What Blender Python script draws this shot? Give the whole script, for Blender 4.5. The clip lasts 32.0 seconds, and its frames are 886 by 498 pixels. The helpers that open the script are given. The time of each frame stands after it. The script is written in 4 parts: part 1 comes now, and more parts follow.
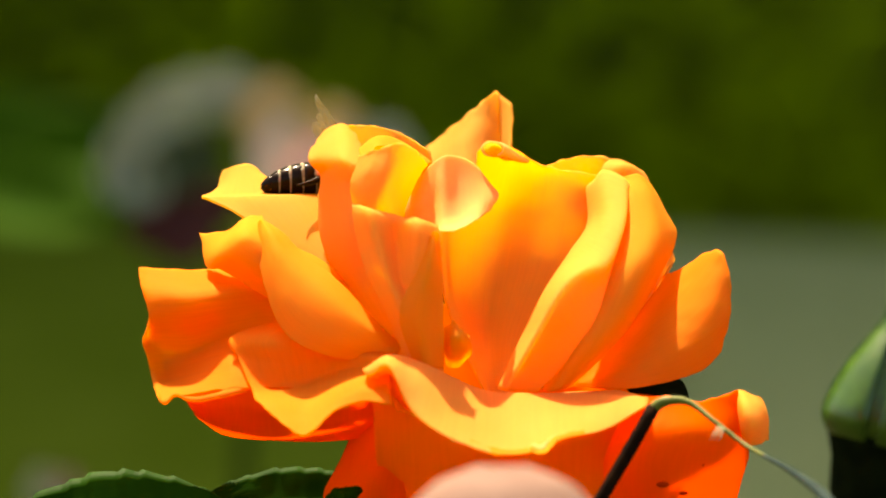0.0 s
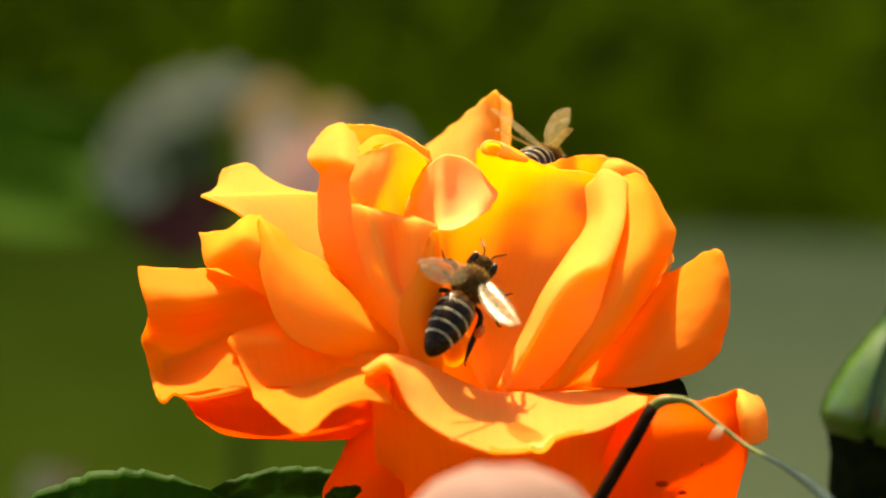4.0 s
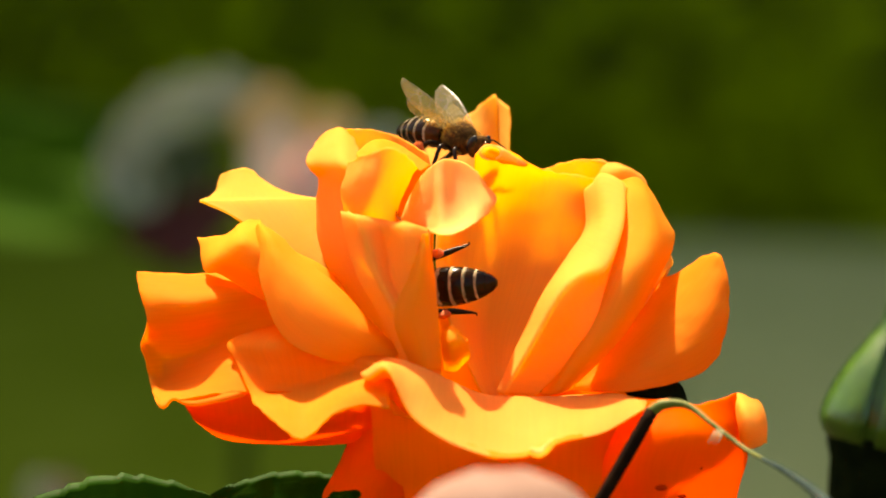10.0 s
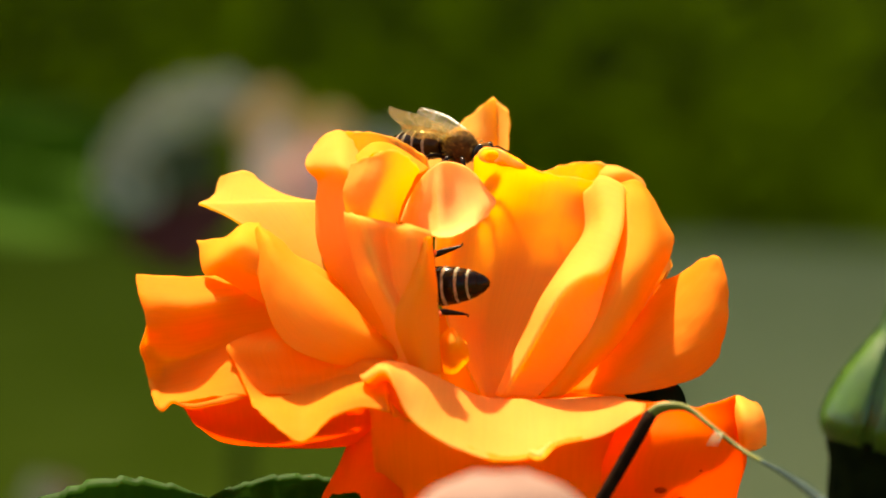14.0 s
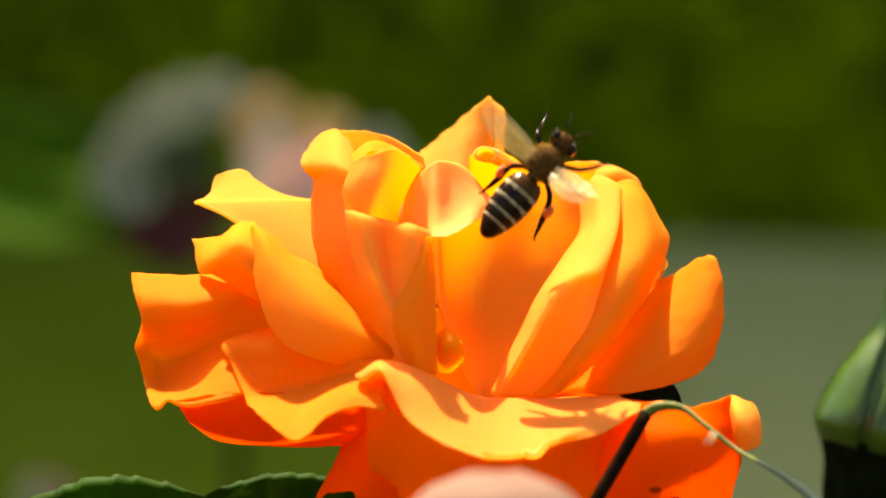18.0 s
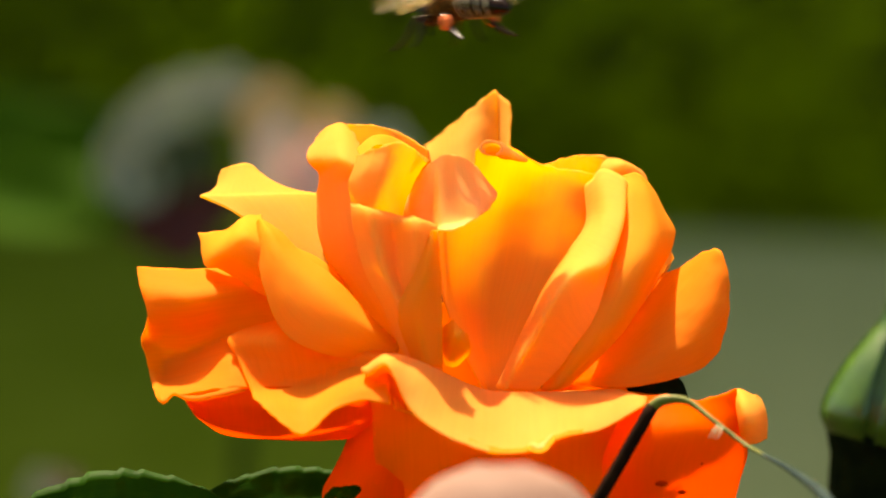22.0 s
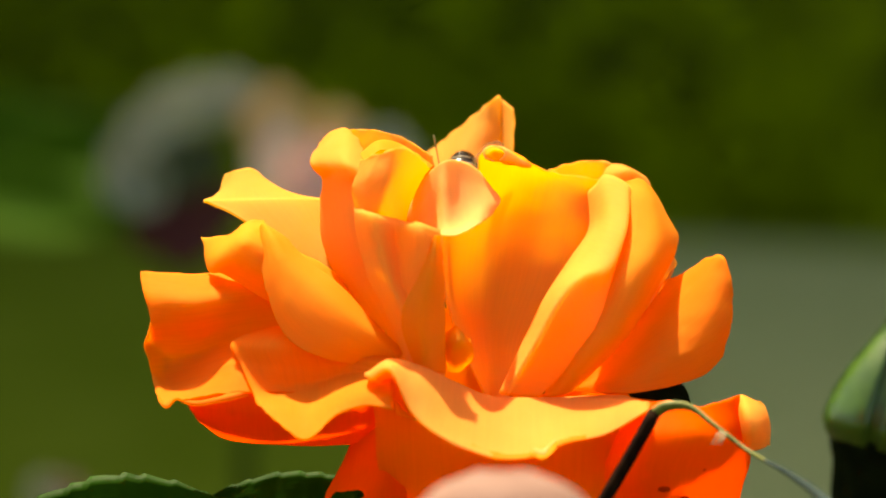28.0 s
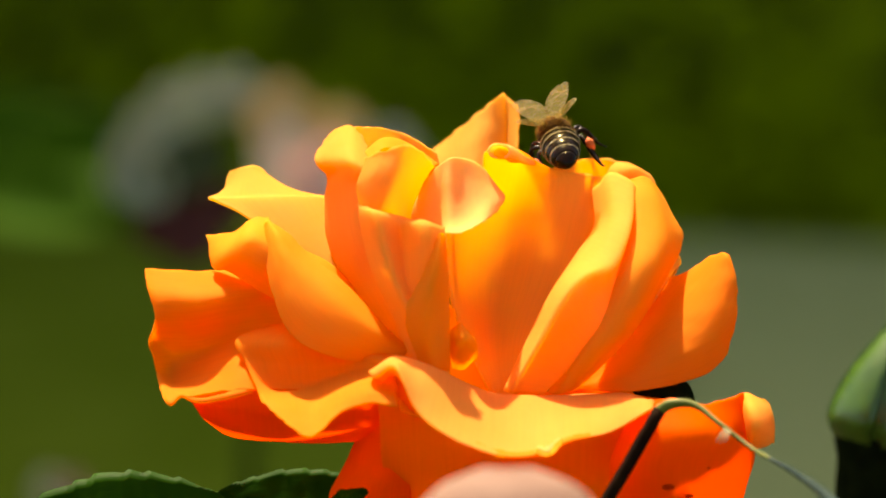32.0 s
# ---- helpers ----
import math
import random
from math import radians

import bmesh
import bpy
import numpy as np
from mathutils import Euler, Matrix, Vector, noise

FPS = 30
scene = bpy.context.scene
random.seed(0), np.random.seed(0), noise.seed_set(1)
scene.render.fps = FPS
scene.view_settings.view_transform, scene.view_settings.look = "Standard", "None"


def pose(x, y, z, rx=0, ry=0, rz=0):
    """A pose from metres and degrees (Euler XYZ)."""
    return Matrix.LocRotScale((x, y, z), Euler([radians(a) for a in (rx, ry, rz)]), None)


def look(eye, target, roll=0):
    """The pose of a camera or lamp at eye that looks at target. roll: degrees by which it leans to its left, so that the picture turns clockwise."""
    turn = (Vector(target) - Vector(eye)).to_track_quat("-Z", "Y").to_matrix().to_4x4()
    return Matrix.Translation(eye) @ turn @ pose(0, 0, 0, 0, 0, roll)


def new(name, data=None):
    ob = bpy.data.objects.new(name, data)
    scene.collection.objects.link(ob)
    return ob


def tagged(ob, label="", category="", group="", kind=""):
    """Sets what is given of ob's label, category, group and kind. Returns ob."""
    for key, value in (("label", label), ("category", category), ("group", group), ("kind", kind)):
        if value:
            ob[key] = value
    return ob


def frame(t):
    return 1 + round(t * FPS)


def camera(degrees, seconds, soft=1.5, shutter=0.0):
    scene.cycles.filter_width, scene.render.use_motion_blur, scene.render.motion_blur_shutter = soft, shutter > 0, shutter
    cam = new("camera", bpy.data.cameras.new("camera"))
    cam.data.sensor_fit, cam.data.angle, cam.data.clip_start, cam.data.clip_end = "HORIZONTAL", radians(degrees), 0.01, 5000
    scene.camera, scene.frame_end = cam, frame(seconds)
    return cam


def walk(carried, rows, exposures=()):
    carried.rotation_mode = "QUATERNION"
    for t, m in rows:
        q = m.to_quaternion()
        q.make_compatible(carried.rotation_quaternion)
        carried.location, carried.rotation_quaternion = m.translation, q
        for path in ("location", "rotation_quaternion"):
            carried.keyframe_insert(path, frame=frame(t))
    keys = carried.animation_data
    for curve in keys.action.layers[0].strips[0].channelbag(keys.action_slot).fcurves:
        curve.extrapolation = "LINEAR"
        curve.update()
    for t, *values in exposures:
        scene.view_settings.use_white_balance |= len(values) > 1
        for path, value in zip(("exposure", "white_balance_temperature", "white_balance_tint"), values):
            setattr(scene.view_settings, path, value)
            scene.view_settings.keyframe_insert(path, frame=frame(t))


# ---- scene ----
# The camera: a long lens on a tripod-like hold, 56 cm from the rose, looking 8 degrees down.
PITCH = -8.0
REACH = 0.5601          # from the lens to the plane of the rose's heart
HEART = Vector((0.0, 0.0, 0.90))
MM = 0.001
SIGHT = pose(0, 0, 0, PITCH)                       # x right, y away from the lens, z up in the picture
ROSE_SPACE = Matrix.Translation(HEART) @ SIGHT
EYE = ROSE_SPACE @ Vector((0, -REACH, 0))

cam = camera(10.0, 32.0, soft=1.9, shutter=0.5)
cam.data.dof.use_dof = True
cam.data.dof.focus_distance = REACH + 0.004
cam.data.dof.aperture_fstop = 27.0

# Small sways of the hold: seconds, turn to the left, tilt up, lean (degrees).
TURNS = [
    (0, -0.001, -0.000, -0.00),
    (0.5, -0.001, -0.000, -0.01),
    (1, 0.002, 0.000, 0.02),
    (1.5, 0.006, -0.002, 0.03),
    (2, 0.000, -0.003, -0.15),
    (2.5, 0.003, -0.014, 0.11),
    (3, -0.007, -0.010, -0.02),
    (3.5, -0.007, -0.011, 0.03),
    (5.5, -0.029, 0.000, 0.01),
    (6, -0.022, 0.002, 0.02),
    (6.5, -0.040, 0.004, -0.05),
    (7, -0.033, 0.004, -0.06),
    (7.5, -0.056, 0.031, -0.17),
    (8, -0.043, 0.035, -0.11),
    (8.5, -0.052, 0.028, -0.26),
    (9, -0.039, 0.036, -0.17),
    (9.5, -0.034, 0.042, -0.20),
    (10, -0.023, 0.041, -0.10),
    (10.5, -0.034, 0.031, -0.11),
    (11, -0.036, 0.041, -0.15),
    (11.5, -0.050, 0.046, -0.27),
    (12, -0.065, 0.092, -0.25),
    (12.5, -0.029, 0.080, -0.14),
    (13, -0.010, 0.087, -0.24),
    (13.5, -0.022, 0.115, -0.12),
    (14, -0.033, 0.071, -0.12),
    (14.5, -0.032, 0.060, -0.00),
    (16.5, -0.100, 0.163, 0.10),
    (17, -0.159, 0.161, -0.42),
    (17.5, -0.068, 0.135, 0.21),
    (18, -0.084, 0.061, 0.02),
    (18.5, -0.086, 0.092, -0.09),
    (19, -0.061, 0.013, 0.01),
    (19.5, -0.059, 0.000, 0.01),
    (20, -0.061, 0.009, -0.02),
    (20.5, -0.020, 0.059, 0.05),
    (21, -0.009, -0.000, 0.10),
    (21.5, -0.006, 0.002, 0.09),
    (22, -0.018, -0.011, -0.04),
    (22.5, 0.000, -0.005, 0.02),
    (23, -0.001, -0.000, -0.00),
    (23.5, 0.002, 0.009, -0.02),
    (24, 0.004, 0.015, 0.06),
    (24.5, 0.008, 0.002, 0.06),
    (25, 0.007, -0.010, 0.01),
    (25.5, -0.003, -0.018, 0.03),
    (27.5, 0.013, 0.038, 0.07),
    (28, 0.019, 0.050, 0.10),
    (28.5, 0.014, 0.040, 0.01),
    (29, 0.036, 0.019, 0.12),
    (29.5, 0.030, 0.026, 0.10),
    (30, 0.044, 0.025, 0.27),
    (30.5, 0.038, 0.029, 0.12),
    (31, 0.046, 0.047, 0.13),
    (31.5, 0.064, -0.019, 0.15),
    (32, 0.071, 0.022, 0.16),
]
walk(cam, [(t, pose(EYE.x, EYE.y, EYE.z, 90 + PITCH + tilt, 0, turn) @ pose(0, 0, 0, 0, 0, lean))
           for t, turn, tilt, lean in TURNS],
     exposures=[(0.0, 2.15, 9000, 8), (14.5, 2.15, 9000, 8), (19.0, 2.15, 9000, 8), (22.5, 2.09, 9000, 8), (28.0, 2.01, 9000, 8), (32.0, 2.01, 9000, 8)])

# Daylight: a high sun slightly behind the flower, open sky all round.
SUN_HEIGHT, SUN_SIDE = 62.0, 24.0      # elevation; degrees to the left of straight ahead
world = bpy.data.worlds.new("sky")
scene.world = world
world.use_nodes = True
sky = world.node_tree.nodes.new("ShaderNodeTexSky")
sky.sky_type, sky.sun_disc = "NISHITA", False
sky.air_density, sky.dust_density = 0.8, 2.5        # a hazy summer sky
sky.sun_elevation, sky.sun_rotation = radians(SUN_HEIGHT), radians(-SUN_SIDE)
world.node_tree.links.new(sky.outputs[0], world.node_tree.nodes["Background"].inputs[0])
world.node_tree.nodes["Background"].inputs[1].default_value = 0.090

sun = new("sun", bpy.data.lights.new("sun", "SUN"))
sun.data.energy, sun.data.angle, sun.data.color = 3.9, radians(1.2), (1.0, 0.94, 0.84)
way = Vector((-math.sin(radians(SUN_SIDE)) * math.cos(radians(SUN_HEIGHT)),
              math.cos(radians(SUN_SIDE)) * math.cos(radians(SUN_HEIGHT)), math.sin(radians(SUN_HEIGHT))))
sun.matrix_world = look(HEART + way * 5, HEART)

# ---- materials ----
def material(name):
    m = bpy.data.materials.new(name)
    m.use_nodes = True
    return m, m.node_tree.nodes, m.node_tree.links, m.node_tree.nodes["Principled BSDF"]


def mottled(nodes, links, low, high, scale, detail=4.0, stretch=(1, 1, 1)):
    """A colour that wanders between two tones."""
    place = nodes.new("ShaderNodeTexCoord")
    fit_ = nodes.new("ShaderNodeMapping")
    fit_.inputs["Scale"].default_value = stretch
    grain = nodes.new("ShaderNodeTexNoise")
    grain.inputs["Scale"].default_value, grain.inputs["Detail"].default_value = scale, detail
    ramp = nodes.new("ShaderNodeValToRGB")
    ramp.color_ramp.elements[0].position, ramp.color_ramp.elements[1].position = 0.3, 0.7
    ramp.color_ramp.elements[0].color, ramp.color_ramp.elements[1].color = (*low, 1), (*high, 1)
    links.new(place.outputs["Object"], fit_.inputs[0])
    links.new(fit_.outputs[0], grain.inputs["Vector"])
    links.new(grain.outputs["Fac"], ramp.inputs[0])
    return ramp.outputs[0], grain, fit_


def relief(nodes, links, shader, source, distance, strength=0.4):
    bump = nodes.new("ShaderNodeBump")
    bump.inputs["Strength"].default_value, bump.inputs["Distance"].default_value = strength, distance
    links.new(source, bump.inputs["Height"])
    links.new(bump.outputs[0], shader.inputs["Normal"])
    return bump


def plain(name, low, high, rough=0.6, scale=900.0, bump=0.0, metal=0.0, detail=4.0, stretch=(1, 1, 1), spec=0.5):
    m, nodes, links, shader = material(name)
    colour, grain, _ = mottled(nodes, links, low, high, scale, detail, stretch)
    links.new(colour, shader.inputs["Base Color"])
    shader.inputs["Roughness"].default_value, shader.inputs["Metallic"].default_value = rough, metal
    shader.inputs["Specular IOR Level"].default_value = spec
    if bump:
        relief(nodes, links, shader, grain.outputs["Fac"], bump)
    return m


def living(name, low, high, glow, through_share, rough=0.5, scale=120.0, vein=700.0, bump=0.0001, spec=0.3, own=False):
    """Thin plant tissue: coloured surface, fine veins along the blade, light that shines through."""
    m, nodes, links, shader = material(name)
    colour, grain, _ = mottled(nodes, links, low, high, scale, 3.0)
    info = nodes.new("ShaderNodeObjectInfo")
    shift = nodes.new("ShaderNodeHueSaturation")
    spread = nodes.new("ShaderNodeMapRange")
    spread.inputs["To Min"].default_value, spread.inputs["To Max"].default_value = 0.93, 1.05
    links.new(info.outputs["Random"], spread.inputs["Value"])
    links.new(colour, shift.inputs["Color"])
    links.new(shift.outputs[0], shader.inputs["Base Color"])
    shader.inputs["Roughness"].default_value = rough
    shader.inputs["Specular IOR Level"].default_value = spec
    uv = nodes.new("ShaderNodeUVMap")
    stretch = nodes.new("ShaderNodeMapping")
    stretch.inputs["Scale"].default_value = (1.0, 0.06, 1.0)
    veins = nodes.new("ShaderNodeTexNoise")
    veins.inputs["Scale"].default_value, veins.inputs["Detail"].default_value = vein, 3.0
    links.new(uv.outputs[0], stretch.inputs[0])
    links.new(stretch.outputs[0], veins.inputs["Vector"])
    relief(nodes, links, shader, veins.outputs["Fac"], bump, 0.5)
    streak = nodes.new("ShaderNodeMapRange")
    streak.inputs["From Min"].default_value, streak.inputs["From Max"].default_value = 0.3, 0.7
    streak.inputs["To Min"].default_value, streak.inputs["To Max"].default_value = 0.965, 1.02
    links.new(veins.outputs["Fac"], streak.inputs["Value"])
    both = nodes.new("ShaderNodeMath")
    both.operation = "MULTIPLY"
    links.new(streak.outputs[0], both.inputs[0])
    links.new(spread.outputs[0], both.inputs[1])
    links.new(both.outputs[0], shift.inputs["Value"])
    back = nodes.new("ShaderNodeBsdfTranslucent")
    tint = nodes.new("ShaderNodeMix")
    tint.data_type, tint.blend_type = "RGBA", "MULTIPLY"
    tint.inputs["Factor"].default_value = 1.0
    tint.inputs[7].default_value = (*glow, 1)
    tint.inputs[6].default_value = (1, 1, 1, 1)
    if not own:                      # own: the light that comes through has a colour of its own
        links.new(shift.outputs[0], tint.inputs[6])
    vary = nodes.new("ShaderNodeHueSaturation")
    links.new(tint.outputs[2], vary.inputs["Color"])
    links.new(streak.outputs[0], vary.inputs["Value"])
    links.new(vary.outputs[0], back.inputs["Color"])
    mix = nodes.new("ShaderNodeMixShader")
    mix.inputs[0].default_value = through_share
    links.new(shader.outputs[0], mix.inputs[1])
    links.new(back.outputs[0], mix.inputs[2])
    links.new(mix.outputs[0], nodes["Material Output"].inputs[0])
    return m


PETAL = {
    "apricot": living("apricot_petal", (0.97, 0.40, 0.048), (0.98, 0.45, 0.064), (0.92, 0.50, 0.050), 0.69, rough=0.7, vein=60, scale=160, spec=0.04, own=True),
    "golden": living("golden_petal", (0.97, 0.47, 0.105), (0.98, 0.52, 0.130), (0.97, 0.56, 0.120), 0.70, rough=0.7, vein=60, scale=160, spec=0.04, own=True),
    "coral": living("coral_petal", (0.96, 0.27, 0.030), (0.97, 0.32, 0.040), (1.0, 0.42, 0.010), 0.65, rough=0.7, vein=60, scale=160, spec=0.04, own=True),
    "russet": living("russet_petal", (0.95, 0.130, 0.006), (0.97, 0.17, 0.010), (1.0, 0.26, 0.002), 0.62, rough=0.7, vein=60, scale=160, spec=0.05, own=True),
    "yellow": living("yellow_petal", (0.97, 0.50, 0.10), (0.98, 0.55, 0.13), (0.90, 0.56, 0.025), 0.69, rough=0.7, vein=60, scale=160, spec=0.04, own=True),
    "cream": living("creamy_petal", (0.97, 0.56, 0.20), (0.98, 0.61, 0.24), (0.97, 0.62, 0.18), 0.62, rough=0.7, vein=60, scale=160, spec=0.04, own=True),
    "peach": living("peach_petal", (0.42, 0.31, 0.13), (0.54, 0.41, 0.19), (1.0, 0.95, 0.9), 0.4, vein=60, scale=60),
    "dusky": living("dusky_petal", (0.19, 0.215, 0.15), (0.28, 0.30, 0.22), (1.0, 1.0, 0.8), 0.3, vein=60, scale=60),
    "rosy": living("rosy_petal", (0.225, 0.128, 0.100), (0.280, 0.168, 0.134), (1.0, 0.9, 0.8), 0.3, rough=0.7, vein=60, scale=120, spec=0.1),
    "blush": living("blush_petal", (0.78, 0.63, 0.48), (0.86, 0.71, 0.57), (1.0, 0.95, 0.9), 0.4, vein=60, scale=120),
    "pinkish": living("pinkish_petal", (0.80, 0.54, 0.48), (0.88, 0.62, 0.56), (1.0, 0.95, 0.9), 0.4, vein=60, scale=120),
    "pale": living("pale_petal", (0.26, 0.28, 0.19), (0.36, 0.38, 0.27), (1.0, 1.0, 0.9), 0.4, vein=60, scale=60),
    "leafy": living("greyish_leaf", (0.0455, 0.0650, 0.0286), (0.0780, 0.0975, 0.0455), (1.0, 1.0, 0.6), 0.3, vein=60, scale=60, spec=0.05),
    # dark red-brown that stands for the shade beneath the faded rose
    "wine": living("undershade_petal", (0.05, 0.004, 0.001), (0.085, 0.008, 0.002), (1.0, 0.5, 0.5), 0.3, vein=60, scale=60),
}
LEAF = living("leaf_green", (0.006, 0.030, 0.0006), (0.013, 0.052, 0.001), (1.0, 1.0, 0.4), 0.25, rough=0.5, vein=40, scale=220, spec=0.02)
BACK_LEAF = living("far_leaf_green", (0.020, 0.066, 0.001), (0.042, 0.108, 0.002), (1.0, 1.0, 0.4), 0.3, rough=0.7, vein=40, scale=30, spec=0.04)
HEDGE_LEAF = living("hedge_leaf", (0.163, 0.231, 0.0040), (0.226, 0.296, 0.0058), (1.0, 1.0, 0.4), 0.3, rough=0.8, vein=40, scale=2, spec=0.03)
STEM = plain("stem_bark", (0.007, 0.003, 0.002), (0.016, 0.007, 0.003), 0.9, 700, 0.0002, spec=0.02)
GREEN_STEM = plain("green_stem", (0.060, 0.078, 0.006), (0.110, 0.116, 0.014), 0.55, 500, 0.0001, spec=0.2)
BUD_GREEN = plain("bud_green", (0.012, 0.045, 0.001), (0.036, 0.088, 0.003), 0.32, 260, 0.0003, spec=0.45)
HIP_DARK = plain("dark_hip", (0.003, 0.0045, 0.002), (0.007, 0.010, 0.003), 0.9, 300, 0.0002, spec=0.0)
GRASS = plain("lawn", (0.078, 0.118, 0.006), (0.108, 0.150, 0.012), 0.9, 6, 0.01, spec=0.02)
GRAVEL = plain("pale_gravel", (0.205, 0.235, 0.088), (0.29, 0.32, 0.14), 0.95, 40, 0.01, spec=0.02)
SCAR = living("petal_scar", (0.30, 0.025, 0.003), (0.45, 0.05, 0.005), (0.7, 0.06, 0.002), 0.5, scale=2000, spec=0.02, own=True)
FAR_STEM = plain("far_stem", (0.02, 0.035, 0.003), (0.035, 0.055, 0.006), 0.9, 60, spec=0.02)
# dark ground added out of view, against green light bounced onto the petals
DARK_GROUND = plain("dark_ground", (0.018, 0.012, 0.007), (0.04, 0.028, 0.016), 0.95, 25, 0.01, spec=0.05)

# ---- building helpers ----
def part(name, bm, mat, parent, label="", smooth=True, under=None):
    mesh = bpy.data.meshes.new(name)
    for f in bm.faces:
        f.smooth = smooth
    bm.to_mesh(mesh)
    bm.free()
    mesh.materials.append(mat)
    mesh.materials.append(under or mat)
    ob = new(name, mesh)
    ob.parent = parent
    return tagged(ob, label)


def thing(name, m, label, category, group="", kind=""):
    ob = new(name)
    ob.empty_display_size = 0.01
    ob.matrix_world = m
    return tagged(ob, label, category, group, kind)


def spline(points, n):
    """n points on a smooth line through the given ones."""
    p = [Vector(q) for q in points]
    p = [2 * p[0] - p[1], *p, 2 * p[-1] - p[-2]]
    out = []
    for i in range(n):
        s = i / (n - 1) * (len(p) - 3)
        k = min(int(s), len(p) - 4)
        f, (a, b, c, d) = s - k, p[k:k + 4]
        out.append(0.5 * (2 * b + (c - a) * f + (2 * a - 5 * b + 4 * c - d) * f * f + (3 * b - a - 3 * c + d) * f ** 3))
    return out


def blade(rows, n_along=40, n_across=40, thick=0.28, ripple=0.55, seed=0.0, rough_rim=0.28):
    """A thin curved sheet with two faces and a closed rim, through a cage of rows from its base to its rim (mm)."""
    across = [spline(r, n_across) for r in rows]
    grid = list(zip(*[spline(col, n_along) for col in zip(*across)]))       # [along][across]
    grid = [[Vector(p) for p in row] for row in grid]
    for i, row in enumerate(grid):
        for j, p in enumerate(row):
            s, q = i / (n_along - 1), Vector((p.x * 0.16 + seed, p.y * 0.16, p.z * 0.16))
            p.y += ripple * s * (noise.noise(q) + 0.22 * noise.noise(q * 3.4) + 0.09 * noise.noise(q * 9))
            if i == n_along - 1 or j in (0, n_across - 1):
                edge = Vector((noise.noise(q * 4), noise.noise(q * 4 + Vector((9, 0, 0))), noise.noise(q * 4 + Vector((0, 9, 0)))))
                p += edge * rough_rim * (s if i < n_along - 1 else 1)
    bm = bmesh.new()
    layer = bm.loops.layers.uv.new("UVMap")
    normals = []
    lean_rim = [min(1.0, 0.45 + 2.2 * min(n_along - 1 - i, 99) / (n_along - 1)) for i in range(n_along)]     # thinner towards the rim
    for i in range(n_along):
        line = []
        for j in range(n_across):
            du = grid[i][min(j + 1, n_across - 1)] - grid[i][max(j - 1, 0)]
            dv = grid[min(i + 1, n_along - 1)][j] - grid[max(i - 1, 0)][j]
            line.append(du.cross(dv).normalized())
        normals.append(line)
    sheets = []
    for side in (0.5, -0.5):
        sheets.append([[bm.verts.new((grid[i][j] + normals[i][j] * thick * lean_rim[i] * side) * MM) for j in range(n_across)] for i in range(n_along)])
    at = {}
    for sheet in sheets:
        for i in range(n_along):
            for j in range(n_across):
                at[sheet[i][j]] = (j / (n_across - 1), i / (n_along - 1))
    f, b = sheets
    faces = []
    for i in range(n_along - 1):
        for j in range(n_across - 1):
            faces.append((f[i][j], f[i][j + 1], f[i + 1][j + 1], f[i + 1][j]))
            faces.append((b[i + 1][j], b[i + 1][j + 1], b[i][j + 1], b[i][j]))
    other = set(sheets[1][i][j] for i in range(n_along) for j in range(n_across))
    ring = [(0, j) for j in range(n_across)] + [(i, n_across - 1) for i in range(1, n_along)]
    ring += [(n_along - 1, j) for j in range(n_across - 2, -1, -1)] + [(i, 0) for i in range(n_along - 2, 0, -1)]
    for (i, j), (k, l) in zip(ring, ring[1:] + ring[:1]):
        faces.append((f[k][l], f[i][j], b[i][j], b[k][l]))
    for vs in faces:
        try:
            face = bm.faces.new(vs)
        except ValueError:
            continue
        face.material_index = int(all(v in other for v in vs))
        for loop in face.loops:
            loop[layer].uv = at[loop.vert]
    return bm


def tube(points, radii, sides=10, n=24, close=True, straight=False):
    """A round stem through points (mm), its radius gliding along radii."""
    line = spline(points, n) if not straight else [Vector(p) for p in points]
    n = len(line)
    bm = bmesh.new()
    rings = []
    for i, p in enumerate(line):
        way_ = (line[min(i + 1, n - 1)] - line[max(i - 1, 0)]).normalized()
        u = way_.orthogonal().normalized() if i == 0 else (u - way_ * u.dot(way_)).normalized()
        v = way_.cross(u)
        s = i / (n - 1) * (len(radii) - 1)
        k = min(int(s), len(radii) - 2)
        r = radii[k] + (radii[k + 1] - radii[k]) * (s - k)
        rings.append([bm.verts.new((p + (u * math.cos(a) + v * math.sin(a)) * r) * MM) for a in (2 * math.pi * q / sides for q in range(sides))])
    for a, b in zip(rings, rings[1:]):
        for q in range(sides):
            bm.faces.new((a[q], a[(q + 1) % sides], b[(q + 1) % sides], b[q]))
    if close:
        bm.faces.new(rings[0][::-1])
        bm.faces.new(rings[-1])
    return bm


def lathe(profile, sides=24, squash=(1, 1), wave=0.0, lobes=5):
    """A turned body round z from (radius, height) pairs in mm."""
    bm = bmesh.new()
    rings = []
    for r, z in profile:
        rings.append([bm.verts.new(Vector((math.cos(a) * r * squash[0] * (1 + wave * math.cos(lobes * a)),
                                           math.sin(a) * r * squash[1] * (1 + wave * math.cos(lobes * a)), z)) * MM)
                      for a in (2 * math.pi * q / sides for q in range(sides))])
    for a, b in zip(rings, rings[1:]):
        for q in range(sides):
            bm.faces.new((a[q], a[(q + 1) % sides], b[(q + 1) % sides], b[q]))
    bm.faces.new(rings[0][::-1])
    bm.faces.new(rings[-1])
    return bm


def moved(bm, m):
    bm.transform(m)
    return bm


